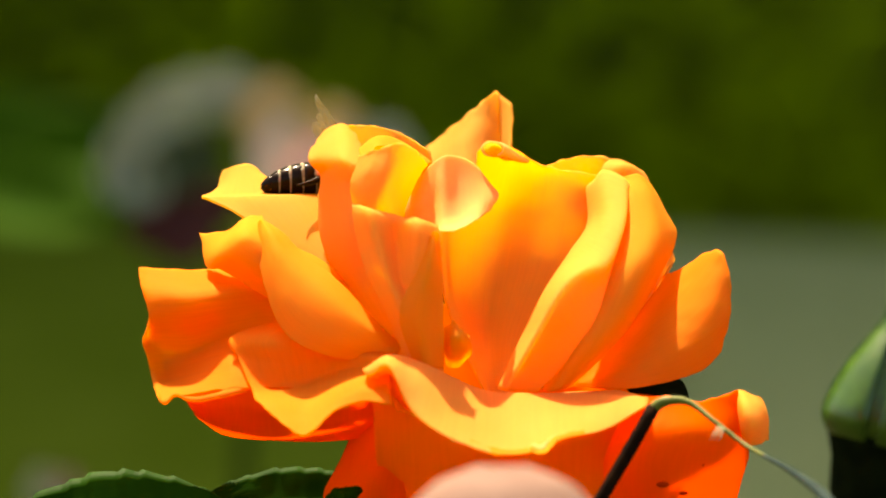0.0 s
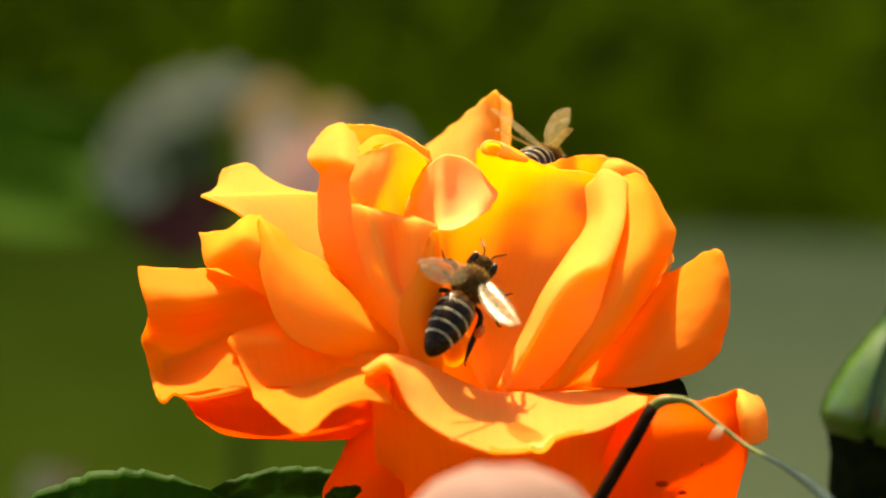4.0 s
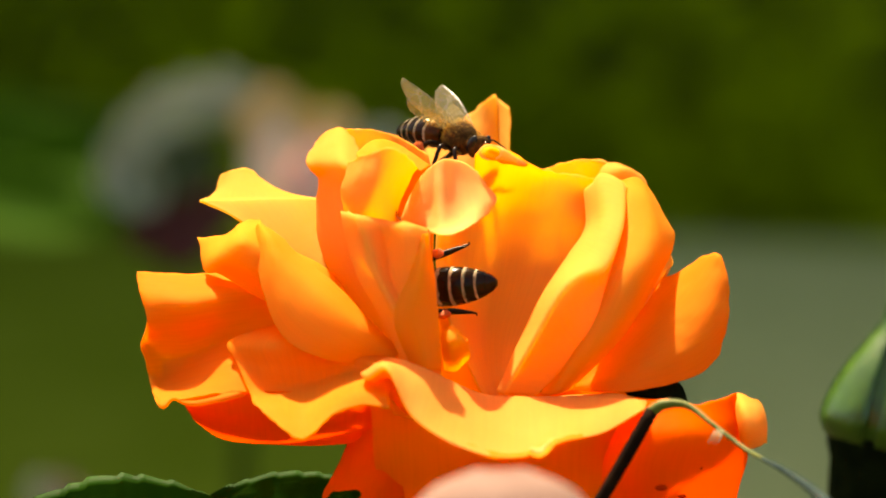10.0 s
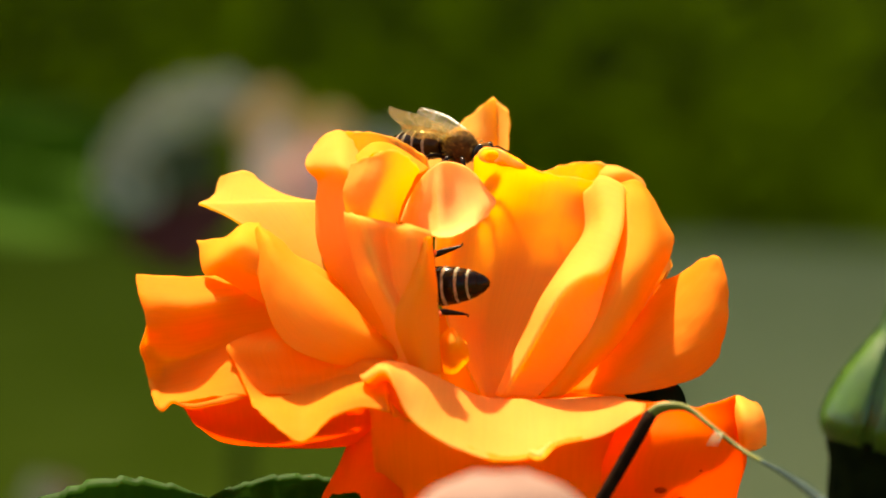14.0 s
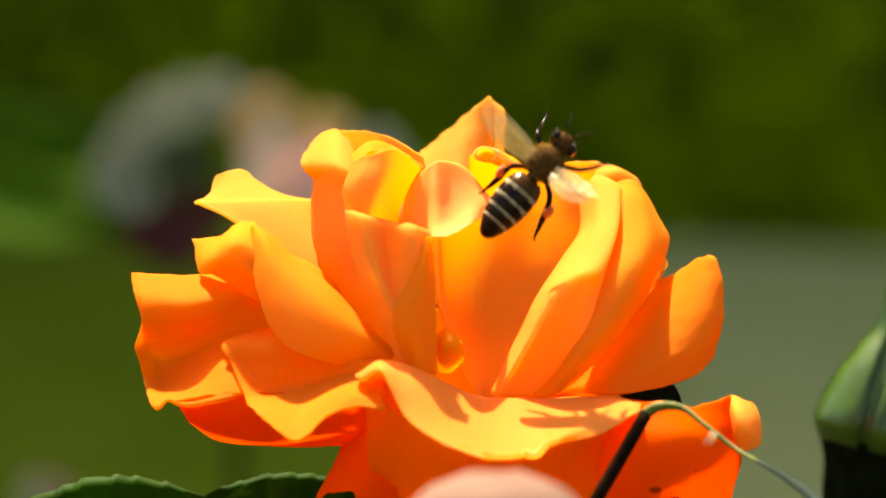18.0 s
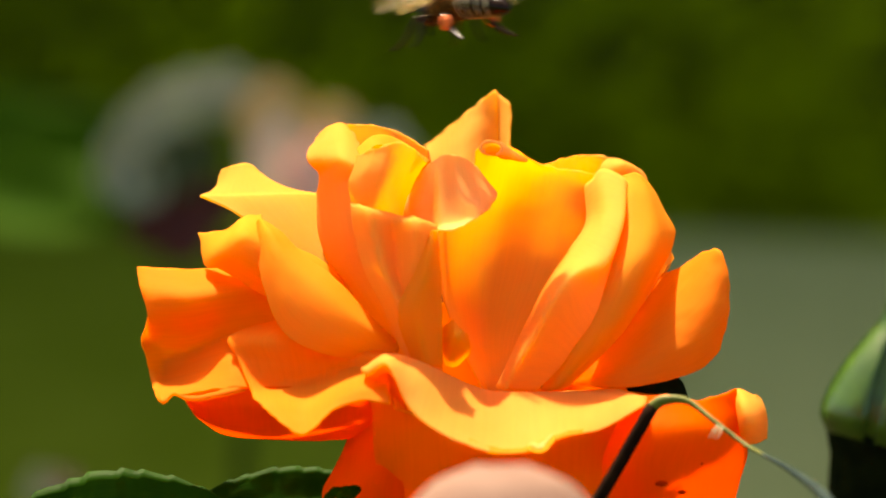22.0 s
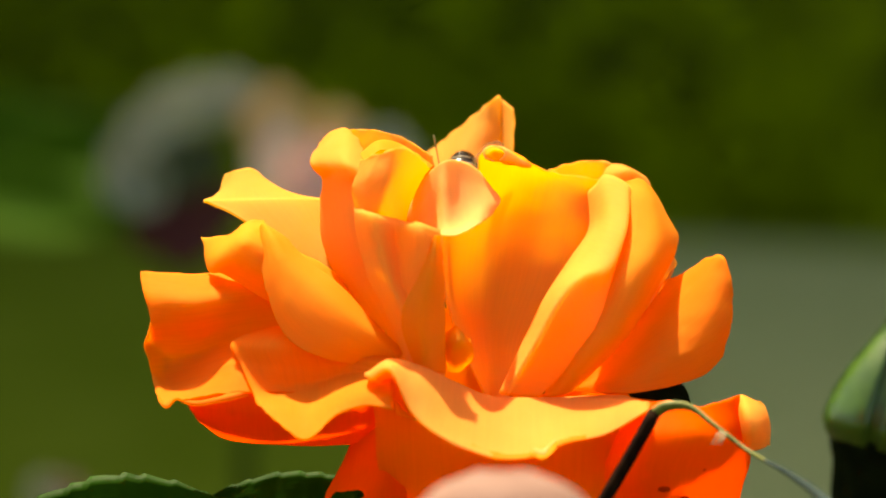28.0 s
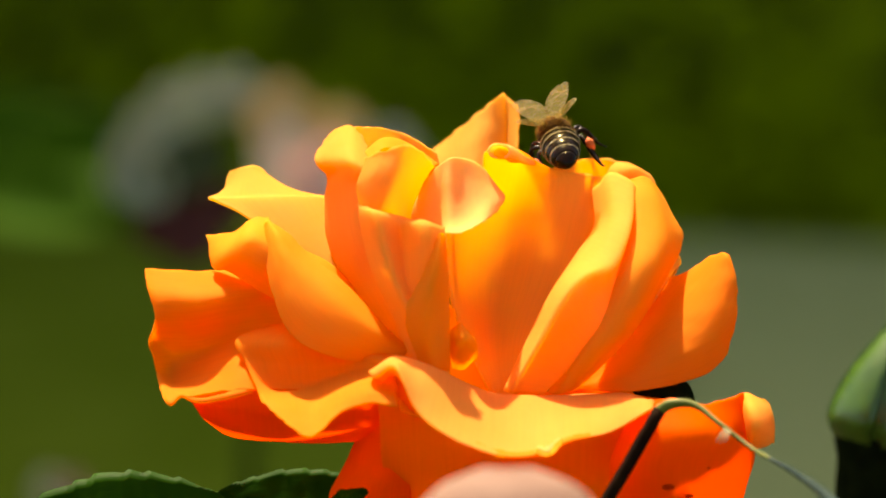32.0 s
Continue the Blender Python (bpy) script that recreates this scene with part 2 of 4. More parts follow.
def leaf_blade(length, width, droop=0.15, cup=0.12, teeth=10, thick=0.35, n=57):
    """A toothed rose leaflet along +x with a raised midrib fold (mm)."""
    bm = bmesh.new()
    layer = bm.loops.layers.uv.new("UVMap")
    half = 8
    top, low = [], []
    for i in range(n):
        s = i / (n - 1)
        w = width * 0.5 * math.sin(math.pi * min(1, s * 0.94 + 0.03)) ** 0.75 * (1 - 0.25 * s)
        tooth = (s * teeth + 0.4 * noise.noise(Vector((s * 9, width, length)))) % 1.0
        w *= 1 + 0.075 * (tooth - 0.5)
        line_t, line_b = [], []
        for j in range(-half, half + 1):
            c = j / half
            wave = 0.3 * noise.noise(Vector((s * 6, c * 3, length)))
            vein = 0.10 * abs(math.sin((s * 9 + abs(c) * -2.2) * math.pi))
            z = cup * width * abs(c) ** 1.4 - droop * length * s * s + wave + vein * (1 - abs(c)) * 0.8
            p = Vector((s * length, c * w, z))
            line_t.append(bm.verts.new(p * MM))
            line_b.append(bm.verts.new((p - Vector((0, 0, thick))) * MM))
        top.append(line_t)
        low.append(line_b)
    m = 2 * half
    for i in range(n - 1):
        for j in range(m):
            for sheet, order in ((top, 1), (low, -1)):
                vs = [sheet[i][j], sheet[i + 1][j], sheet[i + 1][j + 1], sheet[i][j + 1]][::order]
                face = bm.faces.new(vs)
                for loop, uv in zip(face.loops, [(j / m, i / n), (j / m, (i + 1) / n), ((j + 1) / m, (i + 1) / n), ((j + 1) / m, i / n)][::order]):
                    loop[layer].uv = uv
        for j in (0, m):
            vs = [top[i][j], low[i][j], low[i + 1][j], top[i + 1][j]]
            bm.faces.new(vs if j == 0 else vs[::-1])
    return bm

# ---- the garden behind ----
def sheet(name, x0, x1, y0, y1, z, mat, n=60, lump=0.0, label="", category="", uneven=0.0):
    bm = bmesh.new()
    vs = []
    for i in range(n + 1):
        for j in range(n + 1):
            x, y = x0 + (x1 - x0) * i / n, y0 + (y1 - y0) * j / n
            if uneven and (i in (0, n) or j in (0, n)):
                x += uneven * noise.noise(Vector((x * 2, y * 2, 3)))
                y += uneven * noise.noise(Vector((x * 2, y * 2, 8)))
            vs.append(bm.verts.new((x, y, z + lump * noise.noise(Vector((x * 3, y * 3, 0))))))
    for i in range(n):
        for j in range(n):
            a = i * (n + 1) + j
            bm.faces.new((vs[a], vs[a + n + 1], vs[a + n + 2], vs[a + 1]))
    ob = part(name, bm, mat, None)
    return tagged(ob, label, category, kind="structure")


sheet("ground", -150, 150, -150, 150, 0.0, GRASS, 90, 0.0, "mown green lawn stretching away behind the roses", "lawn")
# Added out of view: keeps lawn-green bounce off the petals' undersides.
sheet("flower_bed", -4, 4, -3, 3.2, 0.01, DARK_GROUND, 50, 0.008, "unseen dark ground added under the roses to cut green bounce light", "soil", 0.2)
sheet("path", 0.16, 2.8, 3.4, 6.4, 0.012, GRAVEL, 30, 0.004, "pale gravel patch at the foot of the hedge", "path", 0.25)


def foliage(name, n, place, size, mat, label, category, kind="stuff", flat=0.6):
    """Many small pointed leaves; place() gives each one's spot."""
    verts, faces = [], []
    for k in range(n):
        p, out = place()
        u = Vector((random.gauss(0, 1), random.gauss(0, 1), random.gauss(0, 0.6))).normalized()
        nrm = (Vector((random.gauss(0, 1), random.gauss(0, 1), random.gauss(0.6, 1))) * (1 - flat) + out * flat).normalized()
        v = nrm.cross(u).normalized()
        u = v.cross(nrm)
        s = size * random.uniform(0.6, 1.3)
        b = len(verts)
        verts += [p - u * s, p + v * s * 0.45 - nrm * s * 0.08, p + u * s, p - v * s * 0.45 - nrm * s * 0.08, p + nrm * s * 0.06]
        faces += [(b, b + 1, b + 4), (b + 1, b + 2, b + 4), (b + 2, b + 3, b + 4), (b + 3, b, b + 4)]
    mesh = bpy.data.meshes.new(name)
    mesh.from_pydata([tuple(v) for v in verts], [], faces)
    mesh.materials.append(mat)
    return tagged(new(name, mesh), label, category, kind=kind)


def hedge_spot():
    # The 9 m height, mostly out of view, is added to shade the lawn.
    x, z = random.gauss(0, 2.2), random.random() ** 2 * 9.0
    depth = random.random() ** 2 * 0.5
    y = 6.62 + depth + 0.18 * noise.noise(Vector((x * 2.2, 0, z * 2.2))) + 0.04 * z
    return Vector((x, y, z)), Vector((0, -0.8, 0.6))


hedge = thing("hedge", pose(0, 7.0, 0), "dense dark green tall hedge behind the lawn, unseen height added for shade", "hedge")
leaves = foliage("foliage", 34000, hedge_spot, 0.035, HEDGE_LEAF, "", "", "")
leaves.parent, leaves.matrix_parent_inverse = hedge, pose(0, 7.0, 0).inverted()
# Solid filler box; its darker green stands for the shade between the leaves.
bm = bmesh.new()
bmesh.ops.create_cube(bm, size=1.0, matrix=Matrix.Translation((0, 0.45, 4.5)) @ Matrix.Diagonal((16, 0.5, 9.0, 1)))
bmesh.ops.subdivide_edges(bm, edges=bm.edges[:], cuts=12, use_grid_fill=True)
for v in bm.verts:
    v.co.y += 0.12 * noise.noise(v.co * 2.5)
part("twig_mass", bm, plain("hedge_shade", (0.068, 0.10, 0.003), (0.095, 0.135, 0.005), 0.9, 6), hedge, "dark filler inside the hedge, shade put into its colour")

# ---- the orange rose (mm, in the rose's own space: x across, y away, z up) ----
rose = thing("orange_rose", ROSE_SPACE, "fully open apricot orange garden rose on a dark stem", "rose")
count = 0


def petal(tone, rows, label="", under="", **more):
    """A petal of the rose; under: another tone on its other face."""
    global count
    count += 1
    return part("petal", blade(rows, 56, 56, seed=count * 7.3, **more), PETAL[tone], rose, label, under=PETAL[under or tone])


peak = petal("golden", [
    [(1.7, 22, -1.7), (3.2, 20, -2.4), (4.4, 20, -2.4), (5.4, 21, -2.4), (6.2, 21.5, -2.4), (6.9, 20, -2.3)],
    [(-0.7, 28, 5.4), (2.4, 25, 6.1), (4.4, 25, 6.1), (6, 26.5, 6.1), (6.8, 27, 6.1), (7.7, 24, 5.4)],
    [(-1.5, 32, 10), (2, 28.5, 10.7), (4.3, 28.5, 10.7), (6.2, 30, 10.7), (6.8, 30.5, 10.8), (7.8, 27, 10.9)],
    [(-1.8, 37, 12), (2.1, 33, 15.1), (4.6, 32.5, 17.2), (6.1, 33.5, 18.4), (6.7, 34, 18), (8.1, 30.5, 16.8)],
])
crown_left = petal("golden", [
    [(-9.2, 6, -1.7), (-6.1, 8, -2.3), (-3.5, 9, -2.3), (-1, 6, -1.7)],
    [(-11.8, 8, 9.1), (-8, 14, 9.8), (-4.8, 15, 9.2), (-0.9, 8, 6.6)],
    [(-11.4, 10, 13.8), (-8.1, 15, 14), (-5, 16, 13.3), (-1.5, 9, 11.1)],
])
inner_roll = petal("apricot", [
    [(-7.9, 2, 0.8), (-6, 4, 0.8), (-4.1, 4, 0.8), (-1.6, 2, 0.8)],
    [(-9.1, 2, 9), (-7.3, 6, 9.7), (-4.8, 7, 9.1), (-1.3, 3, 7.8)],
    [(-9.4, 1, 10.9), (-7.4, 4, 12.4), (-4.9, 6, 12), (-1.1, 4, 9.5)],
    [(-8.7, -3, 9.9), (-7.1, -1, 11.3), (-4.9, 2, 11), (-2.2, 1, 9)],
])
left_bulge = petal("golden", [
    [(-5.2, -4, -10.5), (-4.7, -6, -10.6), (-4.2, -7, -10.7), (-3.9, -7, -10.7)],
    [(-10.3, 0, -5.2), (-7.7, -6, -4.6), (-5.8, -8, -4), (-4.3, -7, -3.7)],
    [(-13.4, 4, 0.8), (-11, -3, 0.8), (-8.6, -8, 0.8), (-5.8, -7, 0.8)],
    [(-13.8, 5, 5.9), (-12.1, -1, 6.4), (-9.6, -5, 6.7), (-7.2, -4, 6.7)],
    [(-13.5, 4, 8.3), (-12, -2, 8.6), (-9.7, -5.5, 8.7), (-7.6, -3, 8.7)],
    [(-14.7, 3, 9.6), (-12.8, -1, 10), (-10.7, -4, 10.1), (-8.5, -2, 9.6)],
    [(-14.8, 6, 10.8), (-12.9, 3, 11.6), (-10.9, 1, 11.8), (-9.1, 1, 10.9)],
    [(-13.9, 11, 12.6), (-12.4, 9, 13.8), (-10.9, 8, 13.9), (-9.1, 4, 11.7)],
])
curl_left = petal("golden", [
    [(-4.5, -6, -13.1), (-3.4, -9, -13.8), (-2.2, -10, -14), (-1.1, -9.5, -14.3), (0, -7.5, -14.6)],
    [(-5.8, -8, -7.6), (-4.4, -12, -7.7), (-3, -12.5, -8), (-1.5, -11.5, -8.4), (0, -9.5, -8.9)],
    [(-8.2, -9, -2.7), (-6.3, -13, -2.7), (-4.6, -12, -3.3), (-2.6, -13, -3.5), (-0.2, -10.8, -4.6)],
    [(-9.4, -8, 1.4), (-7.3, -12.5, 1.2), (-5, -11, 0.8), (-2.6, -13.5, 0.7), (-0.4, -11.5, -0.4)],
    [(-9.8, -7.5, 4.3), (-7.9, -12, 3.9), (-5.2, -11, 3.1), (-2.6, -13.3, 2.6), (-0.5, -11.3, 1.9)],
    [(-9.9, -6, 5), (-7.9, -10.8, 4.4), (-5.2, -9.8, 3.6), (-2.4, -12.2, 3.2), (-0.5, -10.3, 2.5)],
])
inner_cup = petal("golden", [
    [(-9, -3, -1.5), (-7.2, -5, -1.7), (-5.4, -5, -1.7), (-3.5, -1, -1.5)],
    [(-9.7, -6, 4.4), (-8, -8.5, 4.1), (-5.8, -8.5, 3.9), (-4.3, -2, 3.6)],
    [(-10, -6.5, 7), (-8, -9.5, 7.6), (-5.5, -9.5, 7.7), (-3.3, -1.5, 6.8)],
    [(-9.2, -6, 10.1), (-6.9, -9, 10.9), (-4.1, -8, 11.4), (-1.7, -1, 9.4)],
])
heart_fold = petal("cream", [
    [(-2.7, -1.5, 7.6), (-1.8, -2, 8.7), (-0.8, -2, 9.7), (0.2, -1, 10.3), (1.3, 2, 10.3), (2.7, 4.5, 9.9), (3.9, 5.5, 9)],
    [(-3.3, -1.5, 6.3), (-2.2, -2.5, 6.7), (-0.9, -3, 7.2), (0.2, -3, 7.5), (1.6, 0.5, 7.7), (3.4, 3.5, 7.6), (5.1, 5.5, 7.4)],
    [(-3.9, -1.5, 4.9), (-2.5, -3, 4.8), (-1, -3.8, 4.7), (0.2, -4.8, 4.7), (1.8, -2, 5.1), (3.8, 1.5, 5.6), (6.1, 5, 6)],
    [(-4.3, -1.2, 3.8), (-2.8, -3.2, 3.4), (-1.2, -4.8, 3), (0.2, -6.6, 2.8), (1.9, -5, 3.2), (3.8, -1, 4.3), (5.5, 3.5, 4.7)],
    [(-4.4, -1, 3.6), (-2.8, -3, 3.2), (-1.3, -5.5, 2.4), (0.1, -8.4, 1.9), (1.9, -8, 2.2), (3.7, -4, 3.2), (4.8, 1, 4)],
])
bowl_back = petal("golden", [
    [(4.6, 1, -15.8), (5.2, 1, -16.4), (6, 0, -16.8), (6.9, 0, -16.4), (8.2, 2, -15.8)],
    [(1.5, 3, -9.3), (2.9, 7, -9.7), (4.8, 9, -9.9), (7.6, 8, -9.9), (11.6, 8, -9.4)],
    [(-0.1, 3, -3.6), (1.9, 10, -3), (5.6, 13, -2.3), (10.2, 12, -2.3), (15, 12, -2.2)],
    [(-0.2, 5, 2.7), (2.8, 11, 4), (6.5, 14, 4.2), (11.5, 13, 4.1), (17, 14, 3.7)],
    [(3.3, 7, 8.4), (4.8, 9, 8.8), (7.4, 12, 8.9), (12.2, 13, 8), (17.6, 16, 6.6)],
    [(3.9, 6, 11.1), (5.3, 6, 12.1), (7.6, 9, 11.5), (11.5, 12, 9.4), (17.7, 16, 8.4)],
])
KNOB = ((5.5, 3.6, 11.1, 0.95), (6.3, 6.0, 11.0, 0.85), (7.8, 9.0, 10.4, 0.5), (9.4, 11.0, 9.9, 0.2))      # the roll's axis and radius
rim_knob = petal("cream", [[(x + 1.25 * r * math.cos(radians(a)), y, z + 0.85 * r * math.sin(radians(a))) for x, y, z, r in KNOB] for a in range(-60, 280, 40)], ripple=0.1)
right_scroll = petal("golden", [
    [(16.3, 15, 7), (16.3, 10, 2.8), (14.2, 5, -0.4), (11.2, 0, -4.8), (8.7, -3, -9.7), (6.1, -5, -15.3)],
    [(17.2, 13, 7.8), (17.1, 8, 3.5), (15.1, 2, 0.2), (12, -5, -4), (9.5, -6.5, -9.7), (6.4, -6, -15.4)],
    [(18.3, 13, 8.9), (18.4, 5, 3.7), (16.5, -2, -0.4), (13.2, -9, -3.6), (10, -9, -9.7), (6.8, -7, -15.5)],
    [(20.7, 11, 7.6), (20.1, 3.5, 2.9), (18.1, -3.5, -1.4), (14.6, -9.5, -3.3), (11.1, -8.5, -9.6), (7.6, -6.5, -15.6)],
    [(20.6, 12, 5.3), (19.9, 4.5, 1.5), (18.1, -2, -2.9), (15.3, -7, -6), (12.8, -7, -10.3), (9.3, -5.5, -15.7)],
    [(20.5, 13, 2.8), (20.7, 6, -0.4), (19.3, -0.5, -4.8), (17, -4.5, -8.5), (14.3, -5.5, -11.6), (10.5, -5, -15.7)],
])
right_large = petal("apricot", [
    [(11, -3, -15.6), (11.8, -5, -15.6), (12.9, -5, -15.4), (14.1, -2, -15.1)],
    [(13.4, -4.5, -10.4), (15.7, -6, -10), (18.2, -4, -9.7), (20, 2, -9.4)],
    [(16.2, -1, -4.2), (19, -2, -3.5), (21.8, 0, -3.4), (23.7, 6, -3.6)],
    [(18.9, 5, 1.5), (21.4, 4, 1.5), (23.9, 5, 1.2), (26.3, 12, 1.2)],
    [(19.6, 10.5, 6), (21.6, 10, 6.3), (23.5, 11, 5.8), (25.3, 15, 4.2)],
    [(18.9, 16, 8.3), (20.6, 13, 8.2), (22.4, 14, 8.4), (23.6, 17, 7.2)],
])
right_fold = petal("golden", [
    [(17.7, 18, 5.4), (19.3, 16, 5.4), (20.9, 16, 5.4), (23.2, 17, 6.3)],
    [(18.1, 18, 8.9), (19.6, 16, 9.2), (21.2, 16, 9.2), (23.4, 18, 7.8)],
    [(19.2, 20, 10.3), (20.8, 19, 9.9), (22, 19, 9.3), (22.9, 19, 8.9)],
])
back_right = petal("golden", [
    [(11.3, 20, -0.4), (13.9, 22, -1.1), (17.2, 22, -1.1), (20.4, 20, -0.4)],
    [(11.6, 18, 6.7), (14.2, 21, 6.7), (17.5, 22, 6.7), (21, 19, 6)],
    [(11.6, 15, 9.4), (14, 20, 10.3), (17.2, 21, 10.7), (21.1, 18, 9.9)],
])
right_sliver = petal("golden", [
    [(20.2, 8, -9.6), (20.8, 9, -9.6), (21.2, 9, -9.6), (21.6, 10, -9.6)],
    [(21.8, 6, -6.7), (22.4, 7, -6.4), (23.1, 8, -6.1), (23.7, 9, -5.5)],
    [(23.9, 11, -1.7), (24.6, 11, -2.3), (25.2, 12, -2.6), (25.6, 12, -2.3)],
    [(25.7, 14, 0.9), (26, 14, -0.2), (26.2, 14, -1.1), (25.9, 14, -2)],
])
right_wing = petal("coral", [
    [(13.9, 0, -14.8), (14.2, 0, -15), (14.4, 0, -15.1), (14.7, 0, -15.2)],
    [(18.5, 4, -10.5), (19.1, 2, -12.3), (19.7, 0, -13.8), (20.2, -1, -15.4)],
    [(21.8, 8, -6.1), (23.5, 3, -8.9), (24.8, 0, -11.7), (25.7, 0, -14.5)],
    [(24.2, 11, -3.5), (27.6, 3.5, -5.5), (29, 0.5, -9.2), (29, 1, -13.1)],
    [(26.8, 12, -2.3), (31, 5.5, -0.2), (32.1, 3, -6.1), (30.9, 3, -11.5)],
])
left_flag = petal("yellow", [
    [(-5.9, -3, -10.1), (-5.4, -3, -10.4), (-5.1, -3, -10.5), (-4.6, -3, -10.6)],
    [(-14.1, 2, -3.5), (-11.6, 2, -2.9), (-9.8, 2, -2.9), (-7.9, 2, -2.9)],
    [(-22.1, 7, 3.3), (-18.7, 6, 2.1), (-14.9, 6, 2.1), (-10.5, 6, 1.5)],
    [(-26.3, 10, 5.5), (-22.4, 9, 5.4), (-17.8, 9, 5.6), (-11.8, 10, 5.4)],
    [(-27.1, 11, 5.8), (-22.6, 10, 5.9), (-17.8, 10, 6), (-11.8, 11, 5.9)],
    [(-26.8, 12, 6), (-22.7, 12, 6.2), (-18.2, 12, 6.2), (-12.2, 12, 6)],
    [(-25.7, 14.5, 6.9), (-22.8, 15, 7.8), (-19.9, 15, 7.4), (-14.4, 14, 6)],
    [(-25.1, 17, 9), (-23.1, 18, 9.6), (-21.3, 18, 9.1), (-17.2, 15, 5.9)],
])
left_mid = petal("apricot", [
    [(-7.8, -3, -9.7), (-7.2, -3, -9.7), (-6.6, -3, -9.7), (-5.9, -3, -10)],
    [(-17.8, -1, -6), (-15.9, -4, -4.7), (-14, -3, -2.9), (-12.2, 0, -2.3)],
    [(-24.1, 0, -2.4), (-21.4, -4, -1.6), (-19.6, -4, 0.2), (-17.8, 0, 0.8)],
    [(-26.1, 2, -1.9), (-24.3, -2, -0.2), (-22, -3, 1.8), (-19.5, 1, 2.7)],
    [(-27.2, 6, 1.7), (-24.1, 4, 2.1), (-22.2, 3, 3.3), (-20.2, 5, 3.7)],
])
left_blade = petal("apricot", [
    [(-5.8, -8, -12.4), (-5.3, -9, -11.8), (-4.8, -9, -11.2), (-4.5, -8, -10.6)],
    [(-12.8, -11, -11.4), (-11, -11.5, -9.9), (-8.9, -11, -8.4), (-7.2, -8.5, -8.1)],
    [(-17.2, -9, -9), (-15.6, -10, -6.9), (-13.2, -9.5, -4.7), (-11.2, -6.5, -3.8)],
    [(-19.5, -6, -3.8), (-18.3, -7, -2.3), (-17, -6.5, -1), (-15.2, -4, -0.7)],
    [(-20.3, -3, 0.2), (-19.6, -4, 1.1), (-18.8, -4, 1.8), (-17.9, -2, 1.9)],
    [(-20.3, -1, 3), (-20.1, -1.5, 3.3), (-19.9, -1.5, 3.3), (-19.6, -1, 3)],
])
left_large = petal("coral", [
    [(-11.5, 0, -7), (-11.5, 0, -7.6), (-11.5, -1, -8.5), (-11.5, -2, -9.8), (-11.5, -3, -11), (-11.5, -4, -12.2), (-11.4, -5, -13.1)],
    [(-17.9, 2, -3.4), (-17.8, 0, -4.4), (-17.8, 0, -6), (-17.8, -1, -8), (-17.7, -1.5, -9.4), (-17.7, -3, -12.2), (-17.3, -5.5, -14.3)],
    [(-23, 5, -2.4), (-22.8, 0, -4.3), (-22.8, -0.5, -6.2), (-22.9, 0, -8.5), (-22.9, -0.5, -10), (-22.6, -4.6, -12.3), (-21.8, -8.8, -15.6)],
    [(-27.7, 5, -2.4), (-27.5, -0.5, -4.9), (-27.4, -1, -7), (-27.7, 1, -9.8), (-27.8, 1.5, -11.7), (-27.4, -1, -13.5), (-26.8, -8, -16.6)],
    [(-30.6, 5, -2.3), (-30.3, 0, -4.9), (-30.4, -0.5, -7.3), (-30.8, 1, -9.8), (-30.9, 2, -11.8), (-30.3, 0, -14.4), (-29.2, -7, -16)],
    [(-32.7, 5, -2.2), (-32.5, 1, -4.8), (-32.3, 0, -7.3), (-32.7, 1, -9.8), (-32.3, 0, -11.8), (-31.7, -1, -14.3), (-30.3, -8, -16.8)],
    [(-34, 6, -2.1), (-33.4, 2, -4.5), (-32.4, 0, -7.9), (-33.2, -1, -10.1), (-32.6, -1, -12), (-32.1, -1, -14.5), (-30.9, -8, -16.5)],
], under="coral")
left_under = petal("russet", [
    [(-9.2, 6, -21.2), (-14.2, 7, -21.4), (-19.3, 7, -21.3), (-24.3, 6, -20.7), (-27.1, 2, -18.7)],
    [(-8.1, 0, -20.5), (-13.7, 0, -21), (-18.9, -1, -20.7), (-23.9, -1, -19.8), (-27.2, -3, -18.1)],
    [(-7.3, -5, -18.6), (-13.4, -6, -18.6), (-18.8, -7, -18.1), (-23.6, -7, -17.5), (-27.9, -6, -16.9)],
    [(-7, -8, -15.8), (-13.3, -9, -15.1), (-18.7, -9, -15.1), (-23.6, -8, -15.2), (-28.6, -7, -16)],
])
left_lip = petal("apricot", [
    [(-15.2, -2, -7.3), (-13.6, -4, -7.5), (-11.7, -5, -7.8), (-9.6, -6, -8.4), (-7.7, -7, -9.7), (-5.2, -8, -11)],
    [(-23, -3.5, -9.6), (-19.1, -7, -9.7), (-15.1, -8.3, -9.9), (-11.7, -9, -10.2), (-8.9, -10, -11), (-5.8, -12, -12.3)],
    [(-22.3, -5.8, -12.2), (-18.6, -7.8, -12.6), (-14.6, -8.8, -12.8), (-11.3, -9.5, -12.4), (-8.9, -10.6, -12.4), (-5.8, -12.5, -13.2)],
    [(-20.8, -9.4, -15.2), (-17.8, -9, -15.2), (-14.5, -9.6, -15), (-11.3, -10.3, -13.8), (-8.7, -11.5, -13.3), (-5.8, -13, -13.7)],
    [(-20.4, -11.5, -16), (-17.1, -15, -17.1), (-14.5, -17, -17.7), (-11.6, -16, -15.8), (-8.8, -16.5, -15), (-5.6, -17, -15.1)],
    [(-20.1, -12.5, -16.4), (-16.7, -20, -18.9), (-14.5, -22, -19.8), (-11.6, -19.5, -17.3), (-8.7, -18.5, -16.3), (-5.4, -19, -16.5)],
], under="coral")
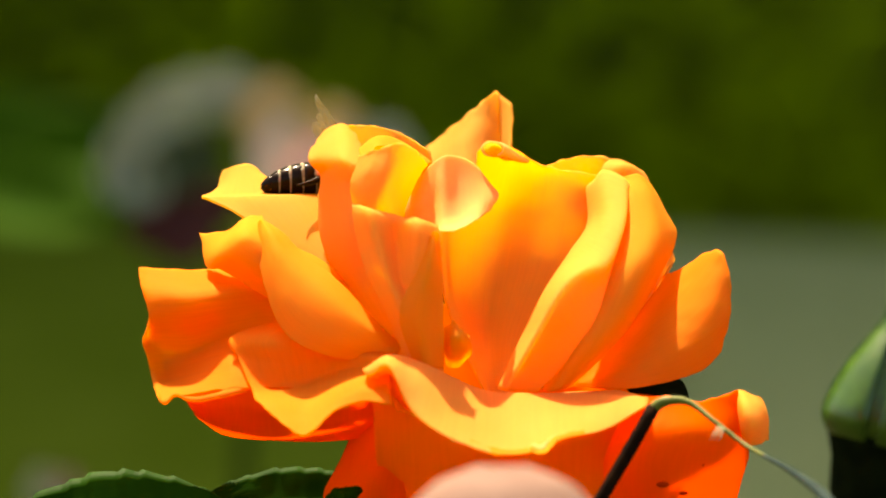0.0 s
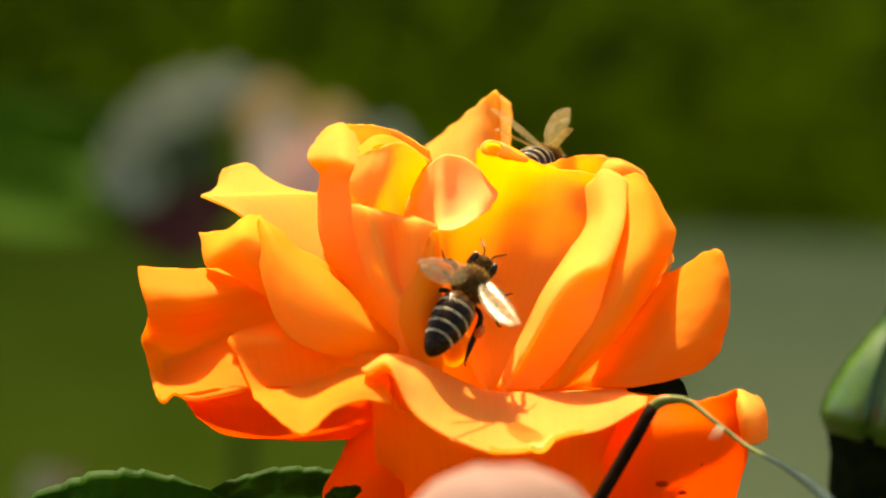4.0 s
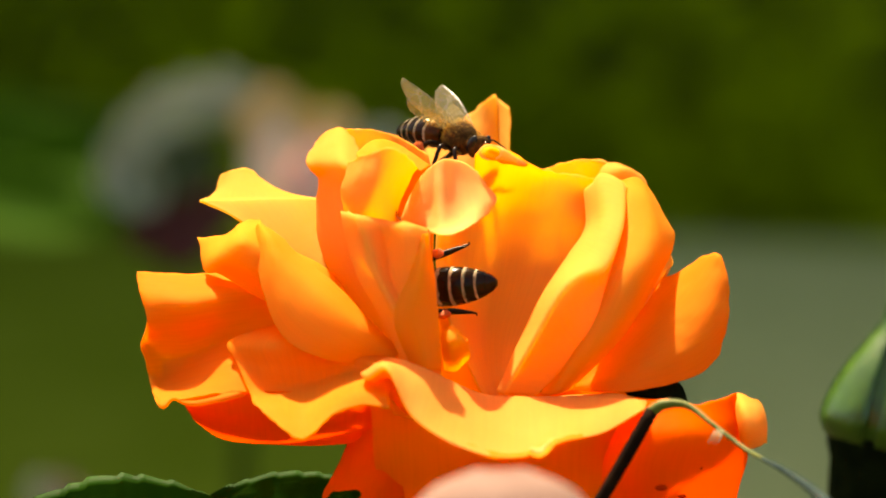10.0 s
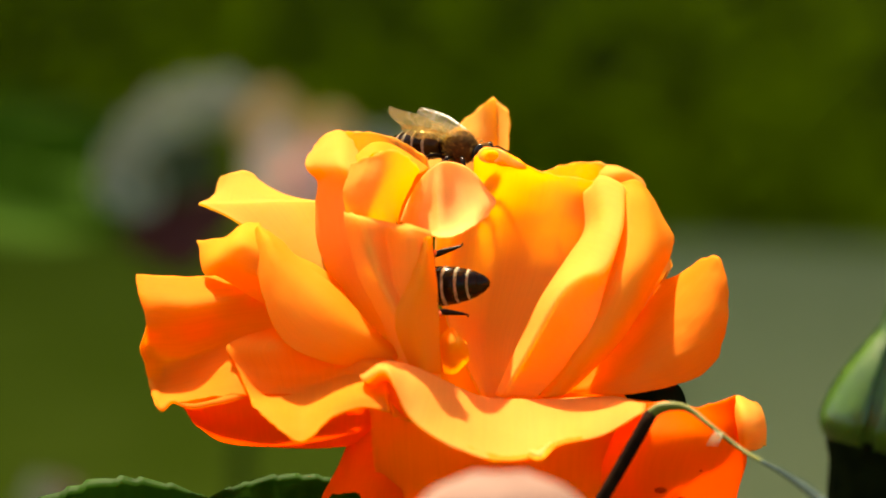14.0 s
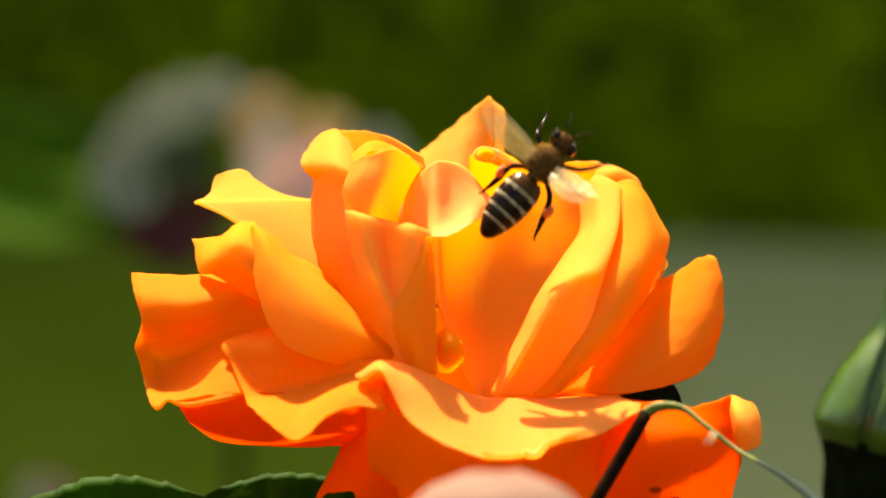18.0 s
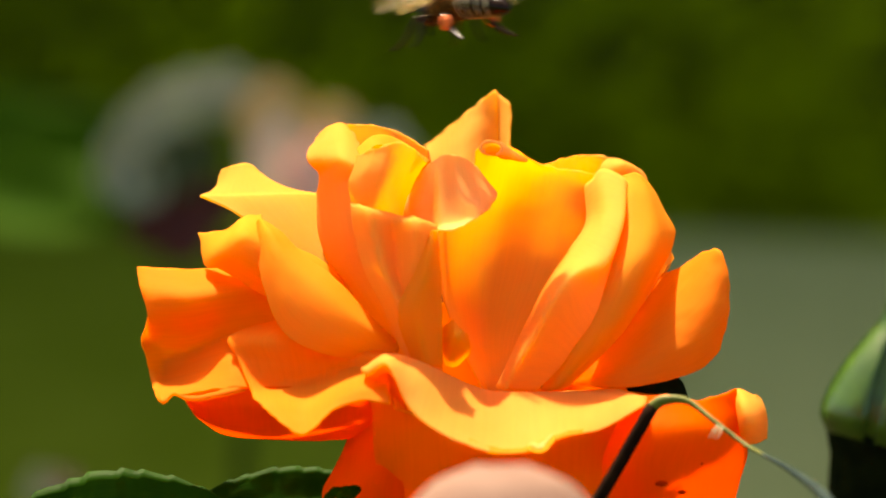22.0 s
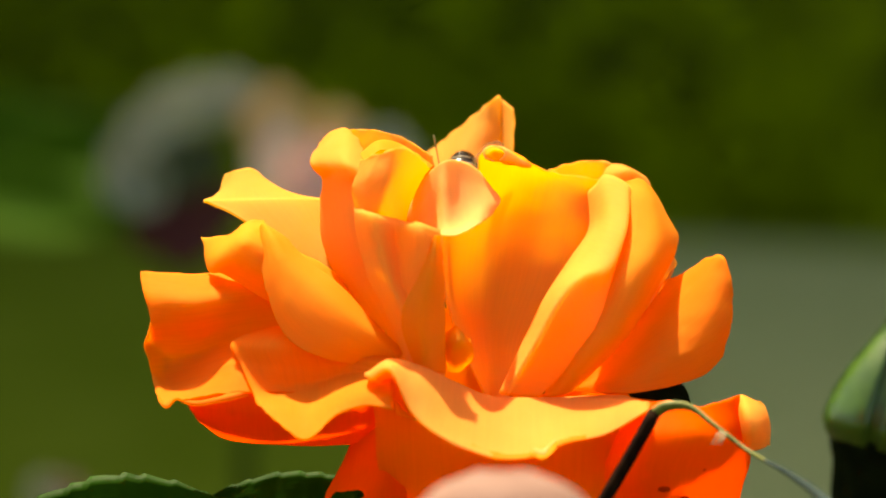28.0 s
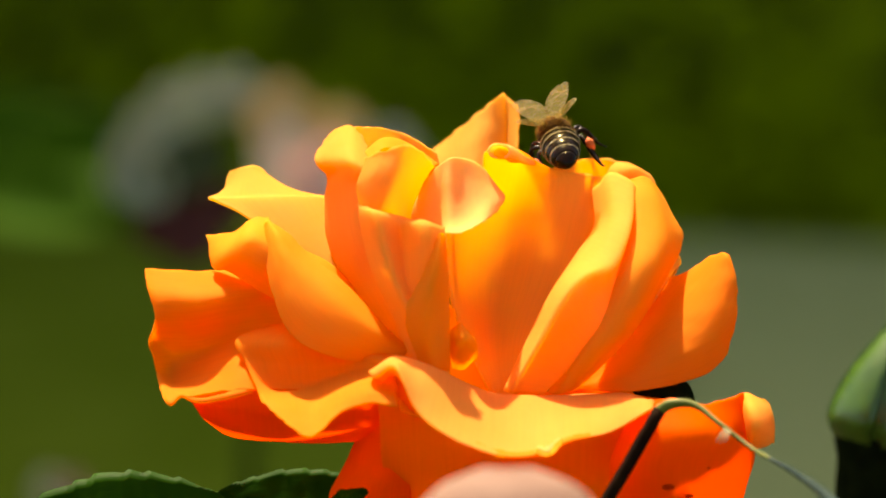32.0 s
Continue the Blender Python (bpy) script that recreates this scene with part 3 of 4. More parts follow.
front_lip = petal("coral", [
    [(-5.9, 2, -29.4), (-4.4, 1, -29.5), (-2.2, 0, -29.5), (1.3, -1, -29.4), (5, -1, -29.4), (8.8, -1, -29.4), (12.8, 0, -29.4), (17.2, 1, -29.3), (22.7, 4, -28.9)],
    [(-7.2, -7, -22.9), (-4.9, -9, -23.3), (-2.1, -10, -23.7), (1.2, -11, -24.2), (5.1, -11.5, -24.2), (8.9, -11, -24.1), (13.2, -9, -23.7), (17.5, -7, -22.9), (22.7, -3, -22)],
    [(-7.5, -10.5, -17.7), (-5.2, -12.5, -17.4), (-2.4, -14, -18.6), (0.9, -14.5, -19.9), (5.2, -15, -20.8), (8.9, -14.5, -20.6), (13.1, -13.5, -19.7), (17.5, -11, -18.7), (22.6, -6, -18)],
    [(-8.2, -13, -13.5), (-5.7, -13, -12), (-2.4, -12, -12.6), (0.9, -11, -14), (4.9, -9.5, -15.6), (8.9, -9, -15.8), (13.2, -9, -15.8), (17.6, -9, -15.9), (22.3, -9, -16.3)],
    [(-8.6, -15, -13.2), (-5.7, -16, -11.7), (-2.6, -18, -13.6), (0.8, -18, -16.3), (4.9, -18, -18.4), (8.8, -17, -18.7), (13.1, -16, -18), (17.4, -15, -17.2), (22.3, -11, -16.5)],
    [(-7.9, -16.5, -13.6), (-5.7, -19, -12.4), (-3.4, -22, -16.7), (0, -25, -19.4), (4.5, -26, -21.3), (8.7, -26, -21.5), (12.9, -24, -20), (17.2, -20, -19.2), (22.1, -13, -16.8)],
    [(-7.1, -15, -14), (-5.4, -18, -13.6), (-2.9, -21, -17.4), (0.3, -24, -19.2), (4.6, -25, -20.9), (8.7, -25, -21.1), (12.9, -23, -19.6), (17.2, -19, -18.9), (22, -12.5, -16.9)],
], under="golden")
front_floor = petal("golden", [
    [(-7.9, 4, -16.1), (-2.9, 8, -17.2), (2.8, 10, -17.6), (7.3, 10, -17.6), (12.4, 9, -17.2), (19.2, 6, -16.2)],
    [(-7.1, -6, -14.6), (-2.8, -2, -15.4), (2.8, -1, -16), (7.2, 0, -16.2), (12.2, 0, -16), (19, 0, -15.7)],
    [(-5.8, -12, -15.4), (-2.8, -9, -16.2), (2.1, -8, -17), (7.7, -7, -17), (13.2, -7, -16.6), (21.3, -6, -16.1)],
    [(-5.2, -15, -17.4), (-2.8, -14, -18), (2.1, -13, -18.6), (8.2, -12, -18.8), (15.6, -12, -18.4), (24.2, -10, -17.8)],
])
lower_right = petal("russet", [
    [(19, -9, -30), (23.1, -11, -29.9), (27.4, -10, -30), (31.5, -6, -29.5)],
    [(17.4, -12, -24.2), (22.2, -14, -24.1), (27.2, -12, -24.2), (32.5, -6, -25.6)],
    [(18.6, -12, -20), (23.4, -14, -19.9), (28.4, -12, -20), (33.5, -5, -21.5)],
    [(20.5, -10, -16.7), (24.2, -10, -16), (28, -8, -16.6), (32.4, -4, -15.5)],
])
lower_tab = petal("golden", [
    [(32.6, -5, -22.1), (32.4, -4, -19.6), (32, -3, -17.8), (31.8, -2, -16.2)],
    [(33.4, -6, -21.6), (33.1, -8, -19.2), (32.9, -7, -17.1), (32.7, -3, -15.6)],
    [(34.7, -5, -21.3), (34.6, -7, -18.9), (34.5, -5, -17.3), (34, -2, -16.2)],
    [(35.8, -2, -21), (36, -1, -19.4), (35.8, 0, -17.8), (35, 1, -16.4)],
])
lower_left = petal("russet", [
    [(-11.7, 4, -32.5), (-9.1, 0, -32.3), (-5.9, -2, -32.2), (-3.5, 0, -32.3)],
    [(-13.2, 3, -27.6), (-10.3, -2, -27.3), (-7.2, -5, -27.2), (-4.1, -5, -27)],
    [(-11.4, 3, -23.7), (-9, -3, -23.5), (-6.5, -7, -23.2), (-4, -8, -23.2)],
    [(-10, 4, -20.6), (-8.4, -2, -19.5), (-5.9, -8, -18.3), (-3.4, -12, -18.1)],
])
heart_scrap = petal("apricot", [
    [(0.5, -6, -12.8), (1, -7, -12.9), (1.7, -7, -12.8), (2.3, -6, -12.2)],
    [(0.2, -8, -10.8), (0.9, -10, -10.4), (1.9, -10, -10.5), (2.9, -8, -11.6)],
    [(0.1, -8, -9.2), (0.9, -9.5, -8.9), (2, -10.5, -9.3), (3, -8.5, -10.4)],
    [(1.1, -7, -8), (1.4, -8, -7.9), (1.9, -9, -8.6), (2.7, -8, -9.5)],
], ripple=0.9, rough_rim=0.5)
hollow = petal("coral", [
    [(-1, 8, -17.5), (0.9, 10, -17.8), (2.8, 12, -18.2), (5.4, 12, -18.3)],
    [(-1.1, 8, -12.5), (0.3, 11, -12.5), (2.2, 13, -12.6), (4.1, 13, -12.6)],
    [(-1.2, 9, -6.1), (-0.4, 11, -6.1), (0.6, 13, -6.2), (2.2, 14, -6.2)],
])
core = petal("coral", [
    [(-6, 3, -15.5), (-0.3, 3.5, -15.5), (5.9, 3, -16.1), (12.2, 3, -15.5), (17.9, 3, -15.1)],
    [(-6, 2, -17.3), (-0.3, 2, -17.7), (5.9, 2, -18), (12.2, 2, -17.7), (17.8, 2, -17)],
    [(-6, 0, -20.4), (-0.3, 0, -20.4), (5.9, 0, -20.4), (12.2, 0, -20.4), (17.8, 0, -19.8)],
])

rim_curl = petal("cream", [
    [(9.1, -26, -21.1), (10.1, -26.5, -21.5), (11, -26.5, -21.2), (12, -25.5, -20.1)],
    [(9.4, -27, -20.6), (10.1, -28, -20.7), (10.9, -28, -20.3), (11.8, -26.5, -19.7)],
    [(9.6, -27.5, -21), (10.2, -29, -21.1), (10.8, -29, -20.7), (11.5, -27, -20)],
])

curl_fold = petal("apricot", [
    [(-3.2, -10.5, -12.1), (-1.6, -11.5, -12.7), (0, -9, -13)],
    [(-4.7, -12.9, -6.9), (-2.4, -13.8, -7.1), (0, -11.2, -7.5)],
    [(-2.6, -13.6, -2.2), (-1.4, -14, -2.5), (-0.1, -11.6, -3.2)],
    [(-1, -12.8, 1.9), (-0.8, -12.8, 1.9), (-0.5, -11.8, 1.9)],
], ripple=0.15)

back_under = petal("coral", [
    [(12, 6, -19), (16, 7, -19), (20, 8, -19), (24, 8, -18.6)],
    [(12, 8, -16.5), (16, 9, -16.5), (20, 9.5, -16.4), (24, 9, -16.4)],
    [(12, 9, -13.8), (16, 10, -13.8), (20, 10, -14.1), (23.4, 9.5, -14.8)],
])

def ground_below(x, y):
    """The ground under a place of the rose's space, in that space (mm)."""
    w = ROSE_SPACE @ (Vector((x, y, -30)) * MM)
    return tuple((ROSE_SPACE.inverted() @ Vector((w.x, w.y, 0.0))) / MM)


part("receptacle", moved(lathe([(1.5, -38), (5, -36), (6.5, -33), (6, -30), (3, -28)]), Matrix.Translation((5 * MM, 4 * MM, 0))), BUD_GREEN, rose, "green cup under the petals")
part("stem", tube([(4, 4, -34), (4, 5, -60), (2, 6, -200), ground_below(4, 6)], [2.2, 2.4, 3.0, 5.0], straight=True), GREEN_STEM, rose, "long green stem reaching the ground")
part("sepal", blade([[(19.5, 7, -13.6), (20, 8, -14.8), (21, 8.5, -16)], [(22, 8, -15), (24, 9, -15.5), (26.5, 8, -17)], [(25, 9, -14.2), (27, 10, -15), (28, 9, -18)]], 10, 10, 0.5), HIP_DARK, rose, "dark green sepal")
for x, y, z, r in ((23.7, -14.1, -25.4, 0.55), (26.0, -12.9, -26.4, 0.4), (22.6, -14.2, -20.6, 0.3), (28.0, -11.8, -23.4, 0.25)):
    bm = bmesh.new()
    bmesh.ops.create_icosphere(bm, subdivisions=2, radius=r * MM, matrix=Matrix.Translation(Vector((x, y, z)) * MM) @ Matrix.Diagonal((1.3, 0.25, 0.6, 1)))
    part("blemish", bm, SCAR, rose, "brown spot on the petal")

# leaves of the same bush
def leaf_at(x, y, z, length, width, rx, ry, rz, mat=LEAF, **more):
    return part("leaf", moved(leaf_blade(length, width, **more), Matrix.Translation(Vector((x, y, z)) * MM) @ pose(0, 0, 0, rx, ry, rz)), mat, rose, "dark green toothed rose leaf")


leaf_at(-23.3, 5, -31.3, 31, 20, -52, 8, 180, droop=0.03)
leaf_at(-29, 14, -31.3, 26, 14, 52, -3, -2, droop=0.02)
leaf_at(-12.8, -9, -27.6, 4.5, 2.6, 45, -20, 20, droop=0.1)
for a, b in (((-23.3, 5, -31.3), (3, 6, -70)), ((-29, 14, -31.3), (3, 6, -74)), ((-12.8, -9, -27.6), (3, 5, -64))):
    part("leaf_stalk", tube([a, tuple((Vector(a) + Vector(b)) / 2 + Vector((0, 0, -4))), b], [0.5, 0.6, 0.8], 8, 14), GREEN_STEM, rose)

# the withered twig that crosses in front
twig = thing("withered_twig", ROSE_SPACE, "dark dry rose twig bent over with a green tip", "twig")
part("stem", tube(spline([(22.3, -24, -16.8), (19, -25, -22.5), (15.4, -26, -28.6), (11, -27, -37)], 14) + [Vector((9, -27, -60)), Vector(ground_below(4, -26))], [0.72] * 8 + [0.85] * 6 + [1.0, 3.0], 12, straight=True), STEM, twig, "nearly black dry stem")
part("tip", tube([(22.2, -24, -16.9), (23.6, -24.4, -16.1), (26.0, -25, -16.2), (28.3, -27, -17.9), (31.5, -30, -20.4), (33.6, -34, -21.6)], [0.66, 0.56, 0.36, 0.26, 0.22, 0.2], 10, 36), GREEN_STEM, twig, "thin green bent tip")
part("tip_end", tube([(33.4, -34, -21.5), (35.5, -42, -22.6), (38.0, -54, -24.6), (39.5, -62, -27.4), (40, -66, -31)], [0.2, 0.34, 0.55, 0.65, 0.55], 10, 24), plain("silvery_skin", (0.014, 0.024, 0.022), (0.03, 0.046, 0.043), 0.9, 600, spec=0.03), twig, "blue-grey dried end")
for k in range(3):
    a = (29.0 + 0.25 * k, -28 - 0.3 * k, -18.6 - 0.1 * k)
    part("bract", tube([a, (a[0] - 0.5 + 0.1 * k, a[1] - 0.5, a[2] - 0.7), (a[0] - 1.0 + 0.2 * k, a[1] - 0.4, a[2] - 1.5 + 0.1 * k)], [0.09, 0.09, 0.04], 6, 8), plain("pale_bract", (0.30, 0.26, 0.14), (0.40, 0.36, 0.2), 0.7, 900), twig, "pale papery scrap")

# the pale pink rose in front, out of focus
NEAR_SPOT = Vector((5.4, -100, -30.4))
near = thing("pink_rose", ROSE_SPACE @ Matrix.Translation(NEAR_SPOT * MM), "pale pink rose bud opening close before the lens", "rose")
for k, (a, r) in enumerate(((-1.57, 11.0), (0.5, 10.5), (2.6, 10.1), (-0.5, 9.6), (1.6, 9.0), (3.7, 8.4))):
    rows = []
    for s in (0.0, 0.3, 0.55, 0.8, 1.0):
        up = -1.0 + 2.35 * s                                  # angle up the ball
        rows.append([(math.cos(a + q) * r * math.cos(up) , math.sin(a + q) * r * math.cos(up), r * math.sin(up)) for q in (-1.35, -0.7, 0, 0.7, 1.35)])
    part("petal", blade(rows, 40, 40, 0.3, 0.3, k * 3.1, 0.05), PETAL["rosy"], near)
part("receptacle", moved(lathe([(1.5, -14), (4, -12), (5, -9), (4, -6)]), Matrix.Identity(4)), BUD_GREEN, near)
gx = Vector(ground_below(5.4, -100)) - NEAR_SPOT
part("stem", tube([(0, 0, -13), (0, 1, -60), tuple(gx)], [1.8, 2.0, 4.0], straight=True), GREEN_STEM, near)

# the green bud at the side, a little behind the flower
bud_spot = Vector((54.6, 75, -23.6))
bud = thing("rose_bud", ROSE_SPACE @ Matrix.Translation(bud_spot * MM) @ pose(0, 0, 0, 0, 14, 0), "closed green rose bud with long sepals", "bud")
part("body", lathe([(2.0, -2.4), (5.2, -1.8), (7.0, 0.4), (7.3, 2.4), (6.8, 5.2), (5.8, 8), (4.4, 10.8), (2.8, 13.8), (1.4, 17), (0.3, 20)], 28, wave=0.03), BUD_GREEN, bud)
for k in range(5):
    a = k * 2 * math.pi / 5 + 2.6
    rows = []
    for r, z, w in ((5.2, -1.8, 0.5), (7.3, 0.8, 0.52), (7.4, 3.4, 0.52), (6.3, 7.4, 0.48), (4.4, 11.4, 0.42), (2.7, 15.5, 0.34), (2.6 + 1.6 * (k % 2), 23, 0.10)):
        rows.append([(math.cos(a + q * w) * r, math.sin(a + q * w) * r, z) for q in (-1, -0.4, 0.4, 1)])
    part("sepal", blade(rows, 18, 8, 0.4, 0.3, k * 5.0), BUD_GREEN, bud, "green pointed sepal")
part("hip", lathe([(1.6, -30), (2.4, -20), (3.6, -12), (4.6, -7), (5.2, -3.5), (6.2, -1.2), (6.5, 0.6), (6.1, 1.6)], 24), HIP_DARK, bud, "dark swollen base of the bud")
gb = ROSE_SPACE @ Matrix.Translation(bud_spot * MM) @ pose(0, 0, 0, 0, 14, 0)
foot_ = gb.inverted() @ Vector((gb.translation.x, gb.translation.y, 0.0))
part("stem", tube([(0, 0, -28), (0, 0, -80), tuple(foot_ / MM)], [1.7, 2.0, 4.0], straight=True), HIP_DARK, bud)

# fading roses and leaves farther back
def far(px, py, deep):
    """A spot behind the flower, given across and up in the flower's plane (mm) and its depth."""
    k = 1 + deep / (REACH / MM)
    return Vector((px * k, deep, py * k))


def far_flower(name, spot, label, petals):
    ob = thing(name, ROSE_SPACE @ Matrix.Translation(spot * MM), label, "rose", "roses farther back")
    for k, (tone, x, z, w, h, lean, turn) in enumerate(petals):
        rows = []
        for s, f in ((0, 0.45), (0.4, 0.95), (0.8, 1.0), (1.0, 0.6)):
            rows.append([(q * w * f * 0.5, 5 * (1 - q * q) * s - 3, h * s - 0.18 * h * q * q * s) for q in (-1, -0.5, 0, 0.5, 1)])
        m = Matrix.Translation(Vector((x, -k * 1.5, z)) * MM) @ pose(0, 0, 0, lean, -turn, 0)
        part("petal", moved(blade(rows, 14, 14, 0.4, 1.2, k * 4.0), m), PETAL[tone], ob)
    low = ob.matrix_world.inverted() @ Vector((ob.matrix_world.translation.x, ob.matrix_world.translation.y, 0.0))
    part("stem", tube([(8, 8, -10), (6, 10, -100), tuple(low / MM)], [2, 3, 4], straight=True), FAR_STEM, ob)
    return ob


far_flower("faded_rose", far(-24.5, 8.2, 950), "fading rose with grey-white and blush petals, far out of focus",
           [("dusky", 1 + 24 * math.cos(radians(q)), -2 + 21 * math.sin(radians(q)), 17, 14, 10, q - 90) for q in (88, 106, 124, 142, 160, 176)]
           + [("pale", 2 + 20 * math.cos(radians(q)), -2 + 18 * math.sin(radians(q)), 14, 12, 10, q - 90) for q in (78, 98, 118, 138)]
           # the lowest dark sheets are painted shade under the flower
           + [("wine", -9, -22, 30, 20, 0, 20), ("wine", -4, -18, 30, 16, 0, 20), ("wine", -1, -20, 24, 16, -10, 60), ("leafy", -7, -3, 26, 16, 20, 30), ("dusky", -20, -10, 16, 18, 10, 20),
            ("peach", 18, 4, 22, 24, 5, 4), ("peach", 30, 0, 22, 22, 5, -18), ("blush", 20, -11, 20, 28, 5, 4), ("pinkish", 29, -16, 22, 28, 15, -6), ("pinkish", 36, -20, 20, 26, 20, -20), ("dusky", 46, 0, 20, 16, 0, -20)])
far_flower("small_pale_rose", far(-43.4, -26.5, 1300), "small pale blush rose, far out of focus", [("pale", 0, -6, 12, 13, 0, 20), ("rosy", 3, -6, 12, 12, 0, -20)])


def far_leaf(px, py, deep, length, width, turn, lean, mat=BACK_LEAF):
    s = far(px, py, deep)
    return part("leaf", moved(leaf_blade(length, width, thick=0.5, n=29), Matrix.Translation(s * MM) @ pose(0, 0, 0, lean, -turn, 0)), mat, back_bush)


back_bush = thing("rose_bush", ROSE_SPACE, "leafy green rose bush, far out of focus", "bush")
for px, py, deep, l, w, turn, lean in ((-54, 8.5, 3000, 170, 90, 8, 60), (-50, 6, 3200, 150, 80, 2, 55), (-58, 11, 3100, 120, 80, 14, 60), (-56, 6, 2900, 120, 70, -4, 55)):
    far_leaf(px, py, deep, l, w, turn, lean)
s = far(-62, 2, 1000)
w_ = ROSE_SPACE @ (s * MM)
f_ = ROSE_SPACE.inverted() @ Vector((w_.x, w_.y, 0.0))
part("stem", tube([tuple(far(-60, 10, 1000)), tuple(s), tuple(s + Vector((0, 0, -200))), tuple(f_ / MM)], [2.5, 3, 4, 6], straight=True), FAR_STEM, back_bush)

# ---- honey bees (mm, head towards +x, back towards +z) ----
CHITIN = plain("dark_chitin", (0.006, 0.0028, 0.0012), (0.016, 0.0065, 0.0024), 0.22, 900, 0.00005, spec=0.10)
BROWN_CHITIN = plain("brown_chitin", (0.030, 0.011, 0.002), (0.075, 0.028, 0.005), 0.26, 900, 0.00005, spec=0.10)
BAND = plain("band_hair", (0.13, 0.10, 0.055), (0.38, 0.32, 0.22), 0.9, 2200, 0.00012, spec=0.05)
FUZZ = plain("golden_fuzz", (0.17, 0.090, 0.017), (0.32, 0.175, 0.042), 0.95, 2500, spec=0.03)
THORAX = plain("furry_thorax", (0.03, 0.013, 0.004), (0.08, 0.036, 0.010), 0.9, 2500, 0.00015, spec=0.04)
EYE_BLACK = plain("eye_black", (0.006, 0.005, 0.005), (0.012, 0.009, 0.007), 0.25, 3000, spec=0.2)
POLLEN = plain("orange_pollen", (0.46, 0.070, 0.010), (0.64, 0.12, 0.02), 0.85, 1800, 0.00015)


def wing_material():
    m, nodes, links, shader = material("wing_membrane")
    colour, grain, _ = mottled(nodes, links, (0.36, 0.30, 0.19), (0.52, 0.46, 0.34), 400)
    links.new(colour, shader.inputs["Base Color"])
    shader.inputs["Roughness"].default_value = 0.28
    shader.inputs["Specular IOR Level"].default_value = 0.8
    clear = nodes.new("ShaderNodeBsdfTransparent")
    clear.inputs[0].default_value = (0.93, 0.87, 0.68, 1)
    uv = nodes.new("ShaderNodeUVMap")
    cells = nodes.new("ShaderNodeTexVoronoi")
    cells.feature = "DISTANCE_TO_EDGE"
    cells.inputs["Scale"].default_value = 7.0
    links.new(uv.outputs[0], cells.inputs["Vector"])
    vein = nodes.new("ShaderNodeMapRange")
    vein.inputs["From Min"].default_value, vein.inputs["From Max"].default_value = 0.0, 0.05
    vein.inputs["To Min"].default_value, vein.inputs["To Max"].default_value = 0.52, 0.84
    links.new(cells.outputs["Distance"], vein.inputs["Value"])
    mix = nodes.new("ShaderNodeMixShader")
    links.new(vein.outputs[0], mix.inputs[0])
    film_ = nodes.new("ShaderNodeBsdfTranslucent")
    film_.inputs[0].default_value = (0.50, 0.44, 0.28, 1)
    skin = nodes.new("ShaderNodeMixShader")
    skin.inputs[0].default_value = 0.3
    links.new(shader.outputs[0], skin.inputs[1])
    links.new(film_.outputs[0], skin.inputs[2])
    links.new(skin.outputs[0], mix.inputs[1])
    links.new(clear.outputs[0], mix.inputs[2])
    links.new(mix.outputs[0], nodes["Material Output"].inputs[0])
    return m


WING = wing_material()


def body_along_x(profile, sides=22, squash=0.94, sag=0.0):
    """A turned body along x from (x, radius) pairs, a little flattened; sag bends the tail down."""
    bm = bmesh.new()
    rings = []
    for x, r in profile:
        rings.append([bm.verts.new(Vector((x, math.cos(a) * r, math.sin(a) * r * squash - sag * max(0, -x - 1) ** 2)) * MM)
                      for a in (2 * math.pi * q / sides for q in range(sides))])
    for a, b in zip(rings, rings[1:]):
        for q in range(sides):
            bm.faces.new((a[q], b[q], b[(q + 1) % sides], a[(q + 1) % sides]))
    bm.faces.new(rings[0])
    bm.faces.new(rings[-1][::-1])
    bmesh.ops.recalc_face_normals(bm, faces=bm.faces[:])
    return bm


def girth(x):
    """Radius of the abdomen at x."""
    s = (0.2 - x) / 8.4
    return 2.75 * max(0.02, math.sin(math.pi * min(1, 0.10 + 0.90 * s ** 0.8))) ** 0.42 * (1.0 - 0.10 * s)


SAG = 0.022


def hairs(n, centre, radii, length, low=-0.5):
    """Short tapering hairs standing out of an egg-shaped body."""
    bm = bmesh.new()
    for k in range(n):
        d = Vector((random.gauss(0, 1), random.gauss(0, 1), random.gauss(0, 1))).normalized()
        if d.z < low:
            continue
        p = Vector(centre) + Vector((d.x * radii[0], d.y * radii[1], d.z * radii[2]))
        d = (d + Vector((random.gauss(-0.15, 0.3), random.gauss(0, 0.3), random.gauss(0, 0.3)))).normalized()
        u = d.orthogonal().normalized() * 0.035
        v = d.cross(u)
        tip = bm.verts.new((p + d * length * random.uniform(0.5, 1.2)) * MM)
        b = [bm.verts.new((p + u * math.cos(q) + v * math.sin(q)) * MM) for q in (0, 2.1, 4.2)]
        for q in range(3):
            bm.faces.new((b[q], b[(q + 1) % 3], tip))
    return bm


